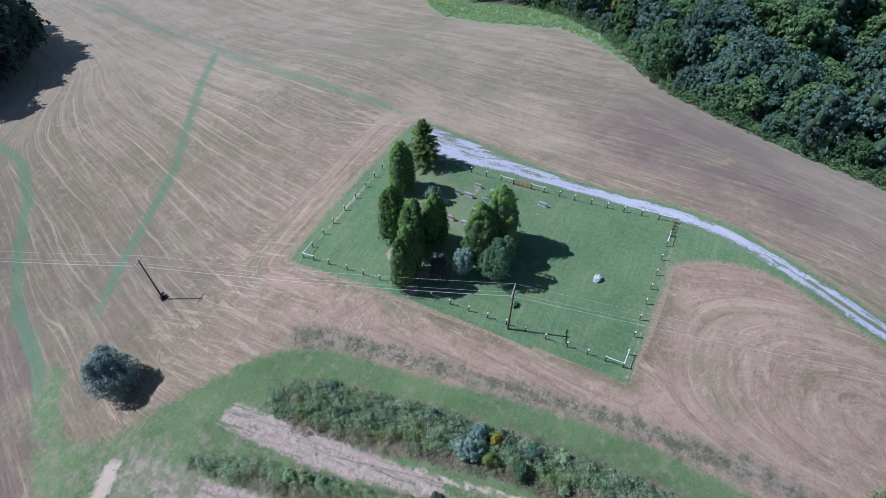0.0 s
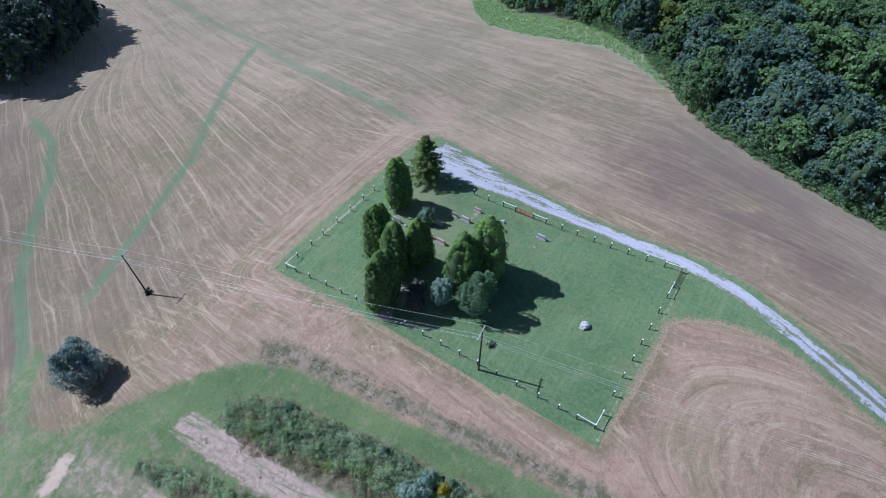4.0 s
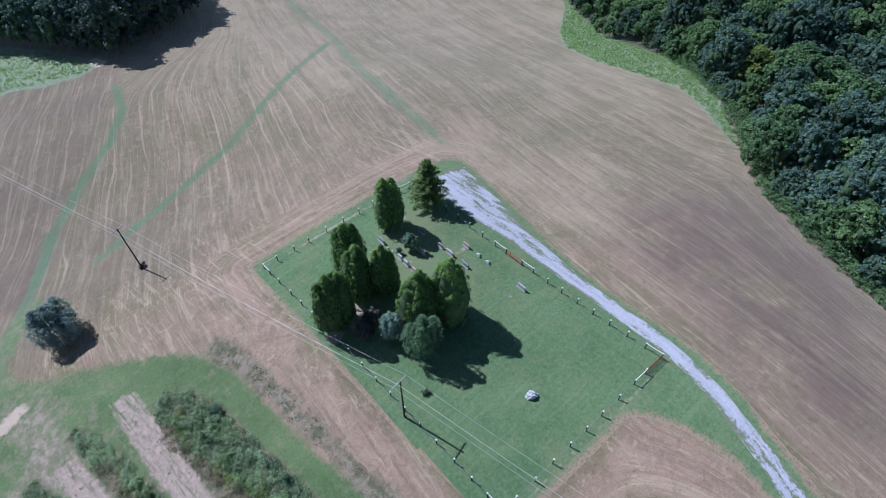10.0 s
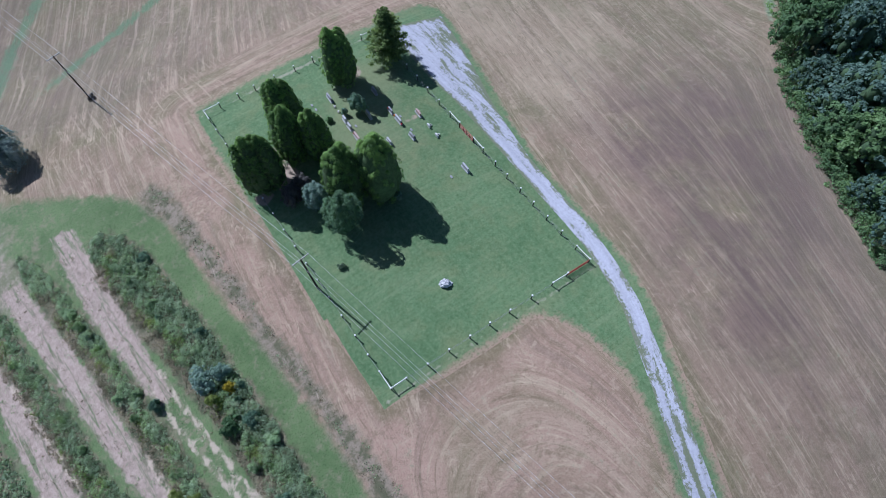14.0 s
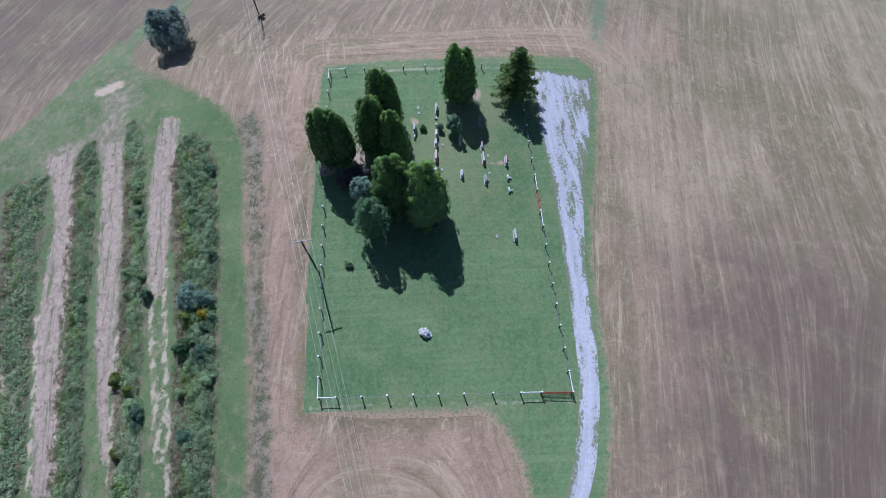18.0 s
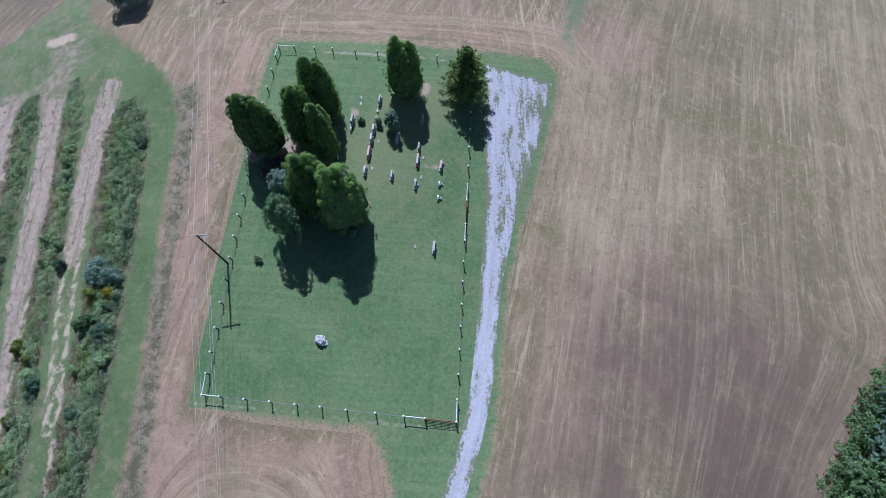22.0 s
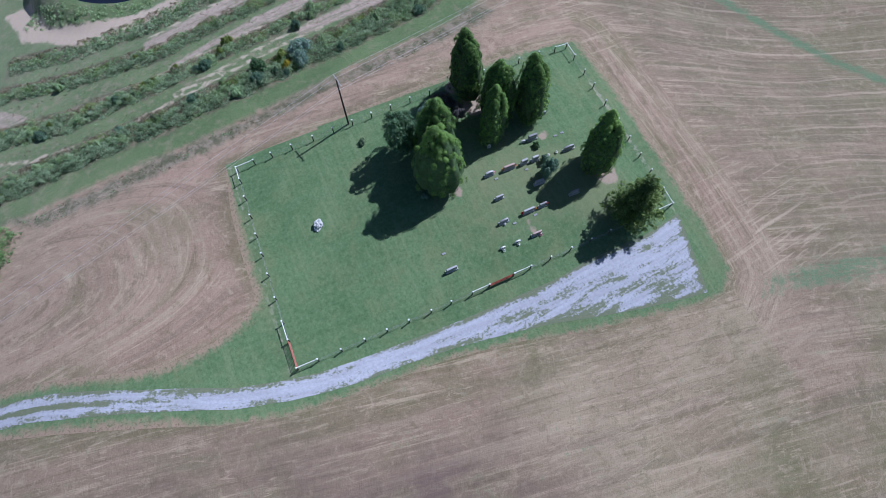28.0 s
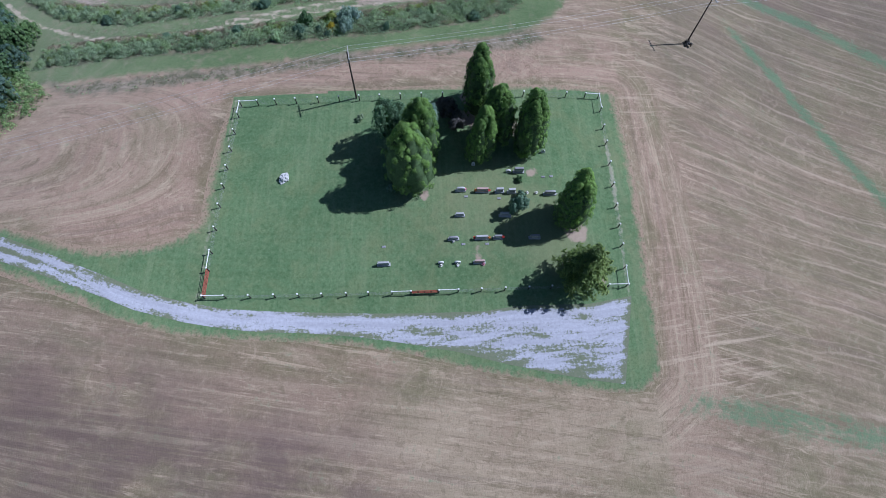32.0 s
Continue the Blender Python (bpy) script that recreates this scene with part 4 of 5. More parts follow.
# ---- power line ----
def utility_pole(x, y, h, turn, label):
    p = thing("utility_pole", at(x, y), label, "power pole", "power line poles")
    bm = bmesh.new()
    rod(bm, (0, 0, -0.6), (0, 0, h), 0.14, 0.095, 12)
    part("pole", bm, M_POLE, p, smooth=False)
    q = pose(0, 0, h - 0.3, 0, 0, turn)
    bm = bmesh.new()
    box(bm, (2.4, 0.1, 0.13), q @ pose(0, 0.14, 0))
    part("crossarm", bm, M_GREYWOOD, p, "pale weathered timber crossarm")
    for s in (-1, 1):
        bm = bmesh.new()
        rod(bm, q @ Vector((s * 0.75, 0.15, 0)), q @ Vector((0, 0.13, -0.7)), 0.02, sides=6)
        part("brace", bm, M_GALV, p)
    pins = []
    for sx in (-1.1, -0.45, 1.1):
        bm = bmesh.new()
        rod(bm, q @ Vector((sx, 0.14, 0.05)), q @ Vector((sx, 0.14, 0.16)), 0.05, 0.06, 8)
        rod(bm, q @ Vector((sx, 0.14, 0.16)), q @ Vector((sx, 0.14, 0.22)), 0.06, 0.03, 8)
        part("insulator", bm, M_GLASS, p, "pale glazed insulator")
        pins.append(p.location + q @ Vector((sx, 0.14, 0.22)))
    bm = bmesh.new()
    rod(bm, (0.13, 0, h - 1.75), (0.2, 0, h - 1.75), 0.05, sides=8)
    part("neutral_bracket", bm, M_GALV, p)
    pins.append(p.location + Vector((0.2, 0, h - 1.75)))
    return pins


LINE_TURN = 16
pins = [utility_pole(-36, 138, 10.5, LINE_TURN, "creosoted power pole with timber crossarm in the hay field"),
        utility_pole(-17.5, 73.7, 10.4, LINE_TURN, "dark creosoted power pole with timber crossarm in the hay field"),
        utility_pole(-1.35, 16.9, 9.7, 8, "dark creosoted power pole with timber crossarm at the fence"),
        utility_pole(19, -62, 10.0, LINE_TURN, "creosoted power pole with timber crossarm beside the gravel lane")]
for one, two in zip(pins, pins[1:]):
    for a, b in zip(one, two):
        span, steps, sides = (b - a).length, 28, 6
        f = np.linspace(0, 1, steps)
        mid_pts = np.array(b - a)[None, :] * f[:, None]
        mid_pts[:, 2] -= 4 * 0.012 * span * f * (1 - f)
        side = np.array((b - a).normalized().cross(Vector((0, 0, 1))))
        ang = np.arange(sides) * math.tau / sides
        ring = (np.cos(ang)[:, None] * side + np.sin(ang)[:, None] * np.array([0, 0, 1.0])) * 0.0105
        verts = (mid_pts[:, None, :] + ring[None]).reshape(-1, 3)
        i, j = np.meshgrid(np.arange(steps - 1), np.arange(sides), indexing="ij")
        quads = np.stack([i * sides + j, i * sides + (j + 1) % sides, (i + 1) * sides + (j + 1) % sides, (i + 1) * sides + j], -1).reshape(-1, 4)
        w = link("power_line", raw_mesh("power_line", verts, quads, True), M_WIRE)
        w.location = a
        tagged(w, "thin bright aluminium power line strung between poles", "power line", "power lines")


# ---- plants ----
# Fill colours for crown cores: the shade between leaves is put into the colour.
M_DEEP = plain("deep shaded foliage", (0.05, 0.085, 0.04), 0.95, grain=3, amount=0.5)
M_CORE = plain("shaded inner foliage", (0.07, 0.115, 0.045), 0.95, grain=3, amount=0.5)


def unit(v):
    return v / np.maximum(np.linalg.norm(v, axis=1, keepdims=True), 1e-9)


def leaf_quads(rng, centre, out, size, loose=0.7, aspect=0.6):
    """Diamond-shaped leaf sprays, roughly facing out."""
    n = len(centre)
    nrm = unit(out + loose * rng.normal(size=(n, 3)))
    tan = unit(np.cross(nrm, rng.normal(size=(n, 3))))
    bi = np.cross(nrm, tan)
    s = np.asarray(size).reshape(-1, 1) if np.ndim(size) else np.full((n, 1), size)
    v = np.stack([centre + tan * s * 0.5, centre + bi * s * 0.5 * aspect + nrm * s * 0.08, centre - tan * s * 0.5, centre - bi * s * 0.5 * aspect + nrm * s * 0.08], 1)
    return v.reshape(-1, 3)


PROFILE = {"round": lambda u: np.sqrt(np.clip(1 - (2 * u - 1) ** 2, 0, 1)),
           "flame": lambda u: 1.0 * np.clip(1 - u ** 2.5, 0, 1) ** 0.52 * np.minimum(1, u / 0.3 + 0.62) ** 0.7,
           "dome": lambda u: np.sqrt(np.clip(1 - u ** 2.2, 0, 1)) * np.minimum(1, u / 0.18 + 0.45)}


def crown_mesh(name, lobes, kind, count, size, material, seed, rough=0.16, up=0.45, loose=0.7, core=0.86, clump=0.5, tall=1.0, per=14, inner=None):
    """A crown over lobes (x, y, bottom, height, radius): leaf sprays gathered in small clumps, with a core, by default
    coloured dark as inner shade.
    """
    rng = np.random.default_rng(seed)
    f = PROFILE[kind]
    weight = np.array([l[3] * l[4] for l in lobes])
    verts = []
    for l, share in zip(lobes, weight / weight.sum()):
        n = max(6, int(count * share * 1.4 / per))
        u, a = np.where(rng.random(n) < 0.22, 1 - 0.14 * rng.random(n) ** 2, rng.random(n) ** 0.85), rng.random(n) * 2 * np.pi
        ph = rng.random(6) * 6.28
        lump = 1 + rough * (np.sin(3 * a + 5 * u + ph[0]) * 0.4 + np.sin(5 * a - 7 * u + ph[1]) * 0.35 + np.sin(9 * a + 14 * u + ph[2]) * 0.35)
        r = np.maximum(l[4] * f(u) * lump * rng.uniform(0.86, 1.05, n) - 0.55 * clump, 0.02)
        p = np.stack([l[0] + r * np.cos(a), l[1] + r * np.sin(a), l[2] + l[3] * u - 0.25 * clump * (u > 0.9)], 1)
        hidden = np.zeros(n, bool)
        for o in lobes:
            if o is not l:
                w = (p[:, 2] - o[2]) / o[3]
                hidden |= (w > 0) & (w < 1) & (np.hypot(p[:, 0] - o[0], p[:, 1] - o[1]) < 0.74 * o[4] * f(np.clip(w, 0, 1)))
        p, a, u = p[~hidden], a[~hidden], u[~hidden]
        out = unit(np.stack([np.cos(a), np.sin(a), up + 1.6 * (u - 0.5)], 1))
        m = len(p)
        rad = np.repeat(clump * rng.uniform(0.65, 1.25, m), per)[:, None]
        d = unit(0.85 * rng.normal(size=(m * per, 3)) + 1.2 * np.repeat(out, per, 0) + np.array([0, 0, up]))
        q = np.repeat(p, per, 0) + d * rad * np.array([1, 1, tall]) * rng.uniform(0.75, 1.05, (m * per, 1))
        verts.append(leaf_quads(rng, q, d, size * rng.uniform(0.6, 1.3, m * per), loose))
    leaves = np.concatenate(verts)
    nl = len(leaves) // 4
    faces = np.arange(nl * 4).reshape(-1, 4)
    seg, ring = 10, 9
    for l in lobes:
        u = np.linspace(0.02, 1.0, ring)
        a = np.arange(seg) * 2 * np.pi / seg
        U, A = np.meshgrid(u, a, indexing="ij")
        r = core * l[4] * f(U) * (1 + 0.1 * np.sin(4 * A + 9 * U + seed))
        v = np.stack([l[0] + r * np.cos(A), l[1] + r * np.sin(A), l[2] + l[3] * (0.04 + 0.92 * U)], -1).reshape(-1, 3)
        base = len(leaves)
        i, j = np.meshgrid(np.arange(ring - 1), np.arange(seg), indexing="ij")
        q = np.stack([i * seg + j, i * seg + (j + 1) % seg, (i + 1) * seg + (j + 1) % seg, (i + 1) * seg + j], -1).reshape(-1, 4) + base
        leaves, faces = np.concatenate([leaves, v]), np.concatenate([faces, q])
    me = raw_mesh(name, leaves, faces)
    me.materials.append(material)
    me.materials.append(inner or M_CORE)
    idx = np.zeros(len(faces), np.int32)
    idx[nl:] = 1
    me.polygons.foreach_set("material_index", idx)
    return me


def trunk_mesh(h, r, limbs, seed, spread=0.5):
    """A tapered trunk with limbs that reach into the crown."""
    rnd = random.Random(seed)
    bm = bmesh.new()
    p = Vector((0, 0, -0.4))
    for k in range(4):
        q = Vector((rnd.uniform(-0.1, 0.1) * k, rnd.uniform(-0.1, 0.1) * k, -0.4 + (h + 0.4) * (k + 1) / 4))
        rod(bm, p, q, r * (1 - 0.2 * k), r * (1 - 0.2 * (k + 1)), 8)
        p = q
    for k in range(limbs):
        a, z = rnd.uniform(0, 6.28), h * rnd.uniform(0.35, 0.85)
        reach = h * spread * rnd.uniform(0.5, 0.9)
        rod(bm, (0, 0, z), (math.cos(a) * reach, math.sin(a) * reach, z + reach * rnd.uniform(0.4, 0.9)), r * 0.4, r * 0.12, 6)
    me = bpy.data.meshes.new("trunk")
    bm.to_mesh(me)
    bm.free()
    me.materials.append(M_BARK)
    return me


def plant(name, x, y, crown, trunk, label, category, group="", crown_label=""):
    e = thing(name, at(x, y), label, category, group)
    link("trunk", trunk, None, e)
    link("crown", crown, None, e, crown_label)
    return e


def cedar(x, y, h, r, lobes, seed, lump=0.47, wide=1.0, deep=1.0):
    """Upright cedar: plume-shaped lobes round one stem. Lobes: x, y, share of the height, share of the radius."""
    ls = [(dx * wide, dy * deep, 0.35 + 0.1 * k, h * (0.35 + 0.65 * hk) - 0.35 - 0.1 * k, r * rk * 1.15) for k, (dx, dy, hk, rk) in enumerate(lobes)]
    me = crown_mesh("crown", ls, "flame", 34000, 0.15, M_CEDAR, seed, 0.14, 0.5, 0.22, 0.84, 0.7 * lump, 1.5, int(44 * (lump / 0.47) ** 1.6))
    plant("cedar_tree", x, y, me, trunk_mesh(h * 0.7, 0.2, 3, seed, 0.12), "tall dense dark green cedar on the cemetery lawn", "cedar tree", "cemetery cedars")


cedar(19.3, 46.3, 11.3, 2.35, ((-1.0, 0.1, 1.0, 0.72), (0.7, 0.3, 0.86, 0.72), (0.1, -0.6, 0.8, 0.7), (-0.3, 0.8, 0.76, 0.7), (0.9, -0.4, 0.7, 0.6)), 1)
cedar(0.3, 34.9, 12.0, 2.5, ((-0.3, -0.2, 1.0, 0.7), (1.0, -0.5, 0.9, 0.66), (-1.2, 0.5, 0.84, 0.62), (0.6, 1.0, 0.86, 0.62), (-0.5, -1.1, 0.76, 0.6), (1.5, 0.4, 0.72, 0.5)), 2, 0.47, 1.35, 0.5)
cedar(7.6, 41.4, 12.0, 2.5, ((-0.4, -0.2, 1.0, 0.66), (0.9, -0.3, 0.9, 0.64), (-1.0, 0.7, 0.84, 0.6), (0.6, 0.9, 0.8, 0.6), (1.4, 0.2, 0.68, 0.5)), 3)
cedar(6.1, 37.0, 11.4, 2.4, ((0.2, -0.2, 1.0, 0.72), (-0.8, 0.3, 0.86, 0.66), (0.6, 0.8, 0.86, 0.66), (-0.5, -0.8, 0.8, 0.6)), 4)
cedar(9.2, 34.6, 10.8, 1.75, ((0.0, 0.0, 1.0, 0.7), (0.9, -0.4, 0.8, 0.64), (-0.7, 0.6, 0.86, 0.66), (0.5, 0.9, 0.8, 0.6), (0.9, -1.1, 0.6, 0.5)), 5)
cedar(9.1, 26.3, 11.8, 3.05, ((-0.2, 0.0, 1.0, 0.64), (0.8, 0.6, 0.92, 0.6), (-1.0, 0.5, 0.86, 0.6), (0.3, -1.0, 0.82, 0.58), (-0.6, -0.9, 0.74, 0.56), (1.2, -0.4, 0.8, 0.5)), 6, 0.72)
cedar(13.2, 24.7, 12.4, 3.4, ((-0.2, -0.3, 1.0, 0.62), (0.8, 0.5, 0.95, 0.6), (1.4, -0.5, 0.8, 0.55), (-0.9, 0.9, 0.86, 0.58), (0.2, -1.2, 0.78, 0.56), (0.6, 1.5, 0.78, 0.55), (1.7, 0.8, 0.66, 0.5), (-0.6, -1.6, 0.6, 0.45)), 7, 0.72)


def spruce(x, y, h, r, seed):
    """A loose conifer: whorls of boughs with needle sprays."""
    rng = np.random.default_rng(seed)
    e = thing("conifer_tree", at(x, y), "loose dark green conifer beside the gravel turning place", "conifer tree")
    link("trunk", trunk_mesh(h * 0.95, 0.22, 0, seed), None, e)
    pts, outs, bm = [], [], bmesh.new()
    for k in range(17):
        u = k / 17
        z = 1.4 + (h - 1.7) * u
        for j in range(8):
            a = rng.random() * 0.5 + j * 0.785 + k * 0.4
            reach = r * (1 - u ** 1.3) ** 0.75 * rng.uniform(0.6, 1.12) + 0.15
            d = np.array([math.cos(a), math.sin(a), rng.uniform(-0.15, 0.25)])
            rod(bm, (0, 0, z), tuple(np.array([0, 0, z]) + d * reach * 0.95), 0.035, 0.01, 4)
            n = int(24 + 66 * reach / r)
            s = rng.random(n) ** 0.7
            side = np.stack([-d[1] * np.ones(n), d[0] * np.ones(n), np.zeros(n)], 1) * (rng.normal(size=(n, 1)) * 0.24 * (1.25 - s)[:, None] * reach / 1.5)
            pts.append(np.array([0, 0, z]) + d * reach * s[:, None] + side + rng.normal(size=(n, 3)) * 0.06)
            outs.append(np.tile(np.array([d[0] * 0.4, d[1] * 0.4, 1.0]), (n, 1)))
    part("boughs", bm, M_BARK, e)
    pts, outs = np.concatenate(pts), np.concatenate(outs)
    v = leaf_quads(rng, pts, unit(outs), 0.5 * rng.uniform(0.6, 1.3, len(pts)), 0.5, 0.34)
    me = raw_mesh("crown", v, np.arange(len(v)).reshape(-1, 4))
    link("crown", me, M_PINE, e)


spruce(28.0, 46.7, 10.8, 3.8, 11)


def bush(name, x, y, h, r, material, count, size, label, seed, group="", stem=0.15, kind="round", loose=0.45, core=0.7):
    rng = random.Random(seed)
    lobes = [(rng.uniform(-0.62, 0.62) * r, rng.uniform(-0.62, 0.62) * r, h * rng.uniform(stem, stem + 0.15), h * rng.uniform(0.35, 0.8), r * rng.uniform(0.3, 0.55)) for k in range(11)]
    lobes.append((0, 0, h * stem, h * (1 - stem), r * 0.6))
    me = crown_mesh("crown", lobes, kind, int(count * 1.9), size, material, seed, 0.25, 0.7, loose, core, 0.15 * r + 0.02, 1.0, 12, material)
    return plant(name, x, y, me, trunk_mesh(h * 0.5, 0.05 + 0.012 * h, 4, seed, 0.4), label, "tree" if h > 5 else "bush", group)


bush("deciduous_tree", 6.6, 22.3, 8.6, 2.6, M_FERN, 9000, 0.22, "grey-green leafy tree against the cedars", 21, "", 0.12, "round", 0.8, 0.4)
bush("deciduous_tree", 4.7, 27.2, 5.6, 1.7, M_TEAL, 3000, 0.2, "small silvery blue-green leafy tree against the cedars", 22)
bush("bush", 2.2, 30.4, 3.6, 1.9, M_DUSK, 1300, 0.3, "dark purplish bush in the shade of the cedars", 23)
bush("bush", 4.4, 31.6, 2.6, 1.3, M_DUSK, 700, 0.28, "dark purplish bush in the shade of the cedars", 24)
bush("bush", 18.0, 39.4, 3.6, 1.6, M_SAGE, 1300, 0.24, "small grey-green bush among the headstones", 25)
bush("deciduous_tree", -32.2, 67.5, 7.2, 3.7, M_BLUE, 9500, 0.26, "lone dark blue-green tree at the edge of the hay field", 26, "", 0.1, "round", 0.9, 0.42)
bush("bush", 2.8, 17.6, 0.8, 0.6, M_ASH, 260, 0.18, "small brownish shrub on the lawn", 27, "shrubs on the lawn")
bush("bush", 13.3, 40.2, 1.0, 0.6, M_LEAF, 260, 0.2, "small green shrub among the headstones", 28, "shrubs on the lawn")
bush("bush", 16.0, 40.0, 1.5, 0.8, M_SAGE, 320, 0.2, "small green shrub among the headstones", 29, "shrubs on the lawn")
bush("bush", -17.3, 73.9, 0.8, 0.7, M_DUSK, 260, 0.18, "small dark scrub at the foot of the power pole", 31)
bush("bush", 14.8, 22.2, 1.2, 0.7, M_SAGE, 260, 0.2, "small pale shrub at the foot of the cedars", 30, "shrubs on the lawn")


def inside(poly, n, rng, pad=0.0):
    """n random places inside a polygon."""
    px, py = [p[0] for p in poly], [p[1] for p in poly]
    got = np.zeros((0, 2))
    while len(got) < n:
        q = np.stack([rng.uniform(min(px), max(px), n), rng.uniform(min(py), max(py), n)], 1)
        got = np.concatenate([got, q[inside_distance(q[:, 0], q[:, 1], poly) < -pad]])
    return got[:n]


def area_of(poly):
    return abs(sum(a[0] * b[1] - b[0] * a[1] for a, b in zip(poly, poly[1:] + poly[:1]))) / 2


def field_noise(x, y, scale, seed):
    ph = np.random.default_rng(seed).random(8) * 6.28
    x, y = x / scale, y / scale
    return (np.sin(x + ph[0]) * np.sin(1.3 * y + ph[1]) + np.sin(2.3 * x + 1.1 * y + ph[2]) * 0.6 + np.sin(1.7 * y - 2.9 * x + ph[3]) * 0.5 + np.sin(4.1 * x + ph[4]) * np.sin(3.7 * y + ph[5]) * 0.5) / 2.2


def thicket(name, poly, density, low, high, size, materials, label, seed, category="weeds", bare_side=None, patchy=1.0):
    """Rank growth: many small leaf clumps of uneven height, in patches of several plants; thin along a bare side."""
    rng = np.random.default_rng(seed)
    n = int(area_of(poly) * density / 12)
    c = inside(poly, n, rng)
    edge = np.clip(-inside_distance(c[:, 0], c[:, 1], poly) / 1.2, 0.25, 1)
    h = (low + (high - low) * np.clip(0.4 + 0.55 * field_noise(c[:, 0], c[:, 1], 0.8, seed) + 0.55 * field_noise(c[:, 0], c[:, 1], 0.33, seed + 1), 0, 1.4)) * edge
    chance = np.clip(0.95 + 0.6 * patchy * field_noise(c[:, 0], c[:, 1], 1.6, seed + 2), 0.2, 1)
    dead = np.zeros(n, bool)
    if bare_side:
        d = line_distance(c[:, 0], c[:, 1], bare_side)[0] + 0.9 * field_noise(c[:, 0], c[:, 1], 1.3, seed + 5)
        chance = chance * np.clip((d - 0.2) / 2.4, 0.25, 1)
        h = h * np.clip(d / 2.4, 0.35, 1)
        dead = d + rng.normal(size=n) * 0.5 < 1.9
    rim = -inside_distance(c[:, 0], c[:, 1], poly) + 0.75 * field_noise(c[:, 0], c[:, 1], 1.1, seed + 7)
    keep = (rng.random(n) < chance) & (rim > 0.35)
    c, h, dead = c[keep], h[keep], dead[keep]
    sort = np.zeros(len(c), np.int32)
    if len(materials) > 1:
        value = field_noise(c[:, 0], c[:, 1], 2.1, seed + 3) + 0.5 * field_noise(c[:, 0], c[:, 1], 0.6, seed + 4) + 0.25 * rng.normal(size=len(c))
        if bare_side:
            value = value + np.clip((3.0 - line_distance(c[:, 0], c[:, 1], bare_side)[0]) / 3.0, -0.6, 0.5)
        sort = np.digitize(value, (-0.1, 0.45, 0.85)[:len(materials) - 2])
        sort[dead] = len(materials) - 1
    # each plant is a small dome of leaves round its stem
    rad = np.repeat(rng.uniform(0.18, 0.5, len(c)) * (0.6 + 2.0 * size), 12)
    tall = np.repeat(h, 12)
    d = unit(rng.normal(size=(len(tall), 3)) + np.array([0, 0, 0.75]))
    q = np.repeat(np.column_stack([c, 0 * h]), 12, 0)
    q[:, 0] += d[:, 0] * rad
    q[:, 1] += d[:, 1] * rad
    q[:, 2] = gz(q[:, 0], q[:, 1]) + np.maximum(tall - np.minimum(rad, 0.8 * tall) * (1 - d[:, 2]) * 1.1, 0.04)
    v = leaf_quads(rng, q, d, size * rng.uniform(0.5, 1.35, len(q)), 0.45, 0.55)
    me = raw_mesh(name, v, np.arange(len(v)).reshape(-1, 4))
    for m in materials:
        me.materials.append(m)
    me.polygons.foreach_set("material_index", np.repeat(sort, 12))
    return tagged(link(name, me, None), label, category, kind="stuff")


RANK = (M_ASH, M_WEED, M_HERB, M_LEAF_Y, M_DEAD)
for k, poly in enumerate(ROWS_OF_WEEDS):
    thicket("weeds", poly, (380, 350, 210, 80, 50)[k], 0.2, (1.6, 1.6, 1.2, 0.9, 0.8)[k], (0.17, 0.17, 0.2, 0.28, 0.3)[k], RANK, "overgrown strip of rank green and grey weeds", 40 + k, bare_side=EDGES[2 * k + 1])
for poly in TRACKS:
    thicket("weeds", poly, 9, 0.04, 0.25, 0.14, (M_WEED, M_DEAD, M_DEAD), "sparse brown weeds and stubble on the bare track", 56, patchy=1.7)
thicket("weeds", VERGE, 26, 0.04, 0.22, 0.13, (M_WEED, M_DEAD, M_DEAD), "sparse dry weeds along the field verge", 50, patchy=1.6)
EDGE_STRIP = [(135, 63), (125, 47), (112.5, 33), (103, 24.5), (94, 18), (84, 9.5), (75.8, -1), (70.3, -11), (65.8, -21), (62.8, -30), (59.8, -42), (57, -62), (66, -60), (69, -42), (71, -30), (75, -18), (80, -8), (86, 1), (98, 12), (108, 19), (118, 30), (129, 44), (140, 62)]
thicket("undergrowth", EDGE_STRIP, 100, 0.5, 3.0, 0.34, (M_LEAF_G, M_LEAF, M_LEAF_G), "leafy green undergrowth along the edge of the wood", 51, "undergrowth")
thicket("tall_grass", WOOD_GRASS, 60, 0.2, 0.7, 0.24, (M_MEADOW,), "tall bright green grass before the wood", 52, "tall grass")
thicket("tall_grass", [(-45, 177), (-20.5, 178), (-12.6, 172.6), (-4, 169.8), (1, 170.8), (1, 179), (-6, 194), (-13, 203), (-30, 214)], 16, 0.1, 0.7, 0.34, (M_MEADOW, M_WEED, M_LEAF), "rough pale green meadow grass below the far trees", 57, "tall grass")
thicket("undergrowth", [(-14, -58), (-16, -40), (-10.5, -37), (-8.5, -33.5), (-5.4, -30.5), (-0.4, -33.3), (4.2, -36), (12, -43), (15, -58)], 80, 0.6, 2.2, 0.26, (M_LEAF_G, M_HERB, M_LEAF), "leafy green thicket past the field corner", 53, "undergrowth")

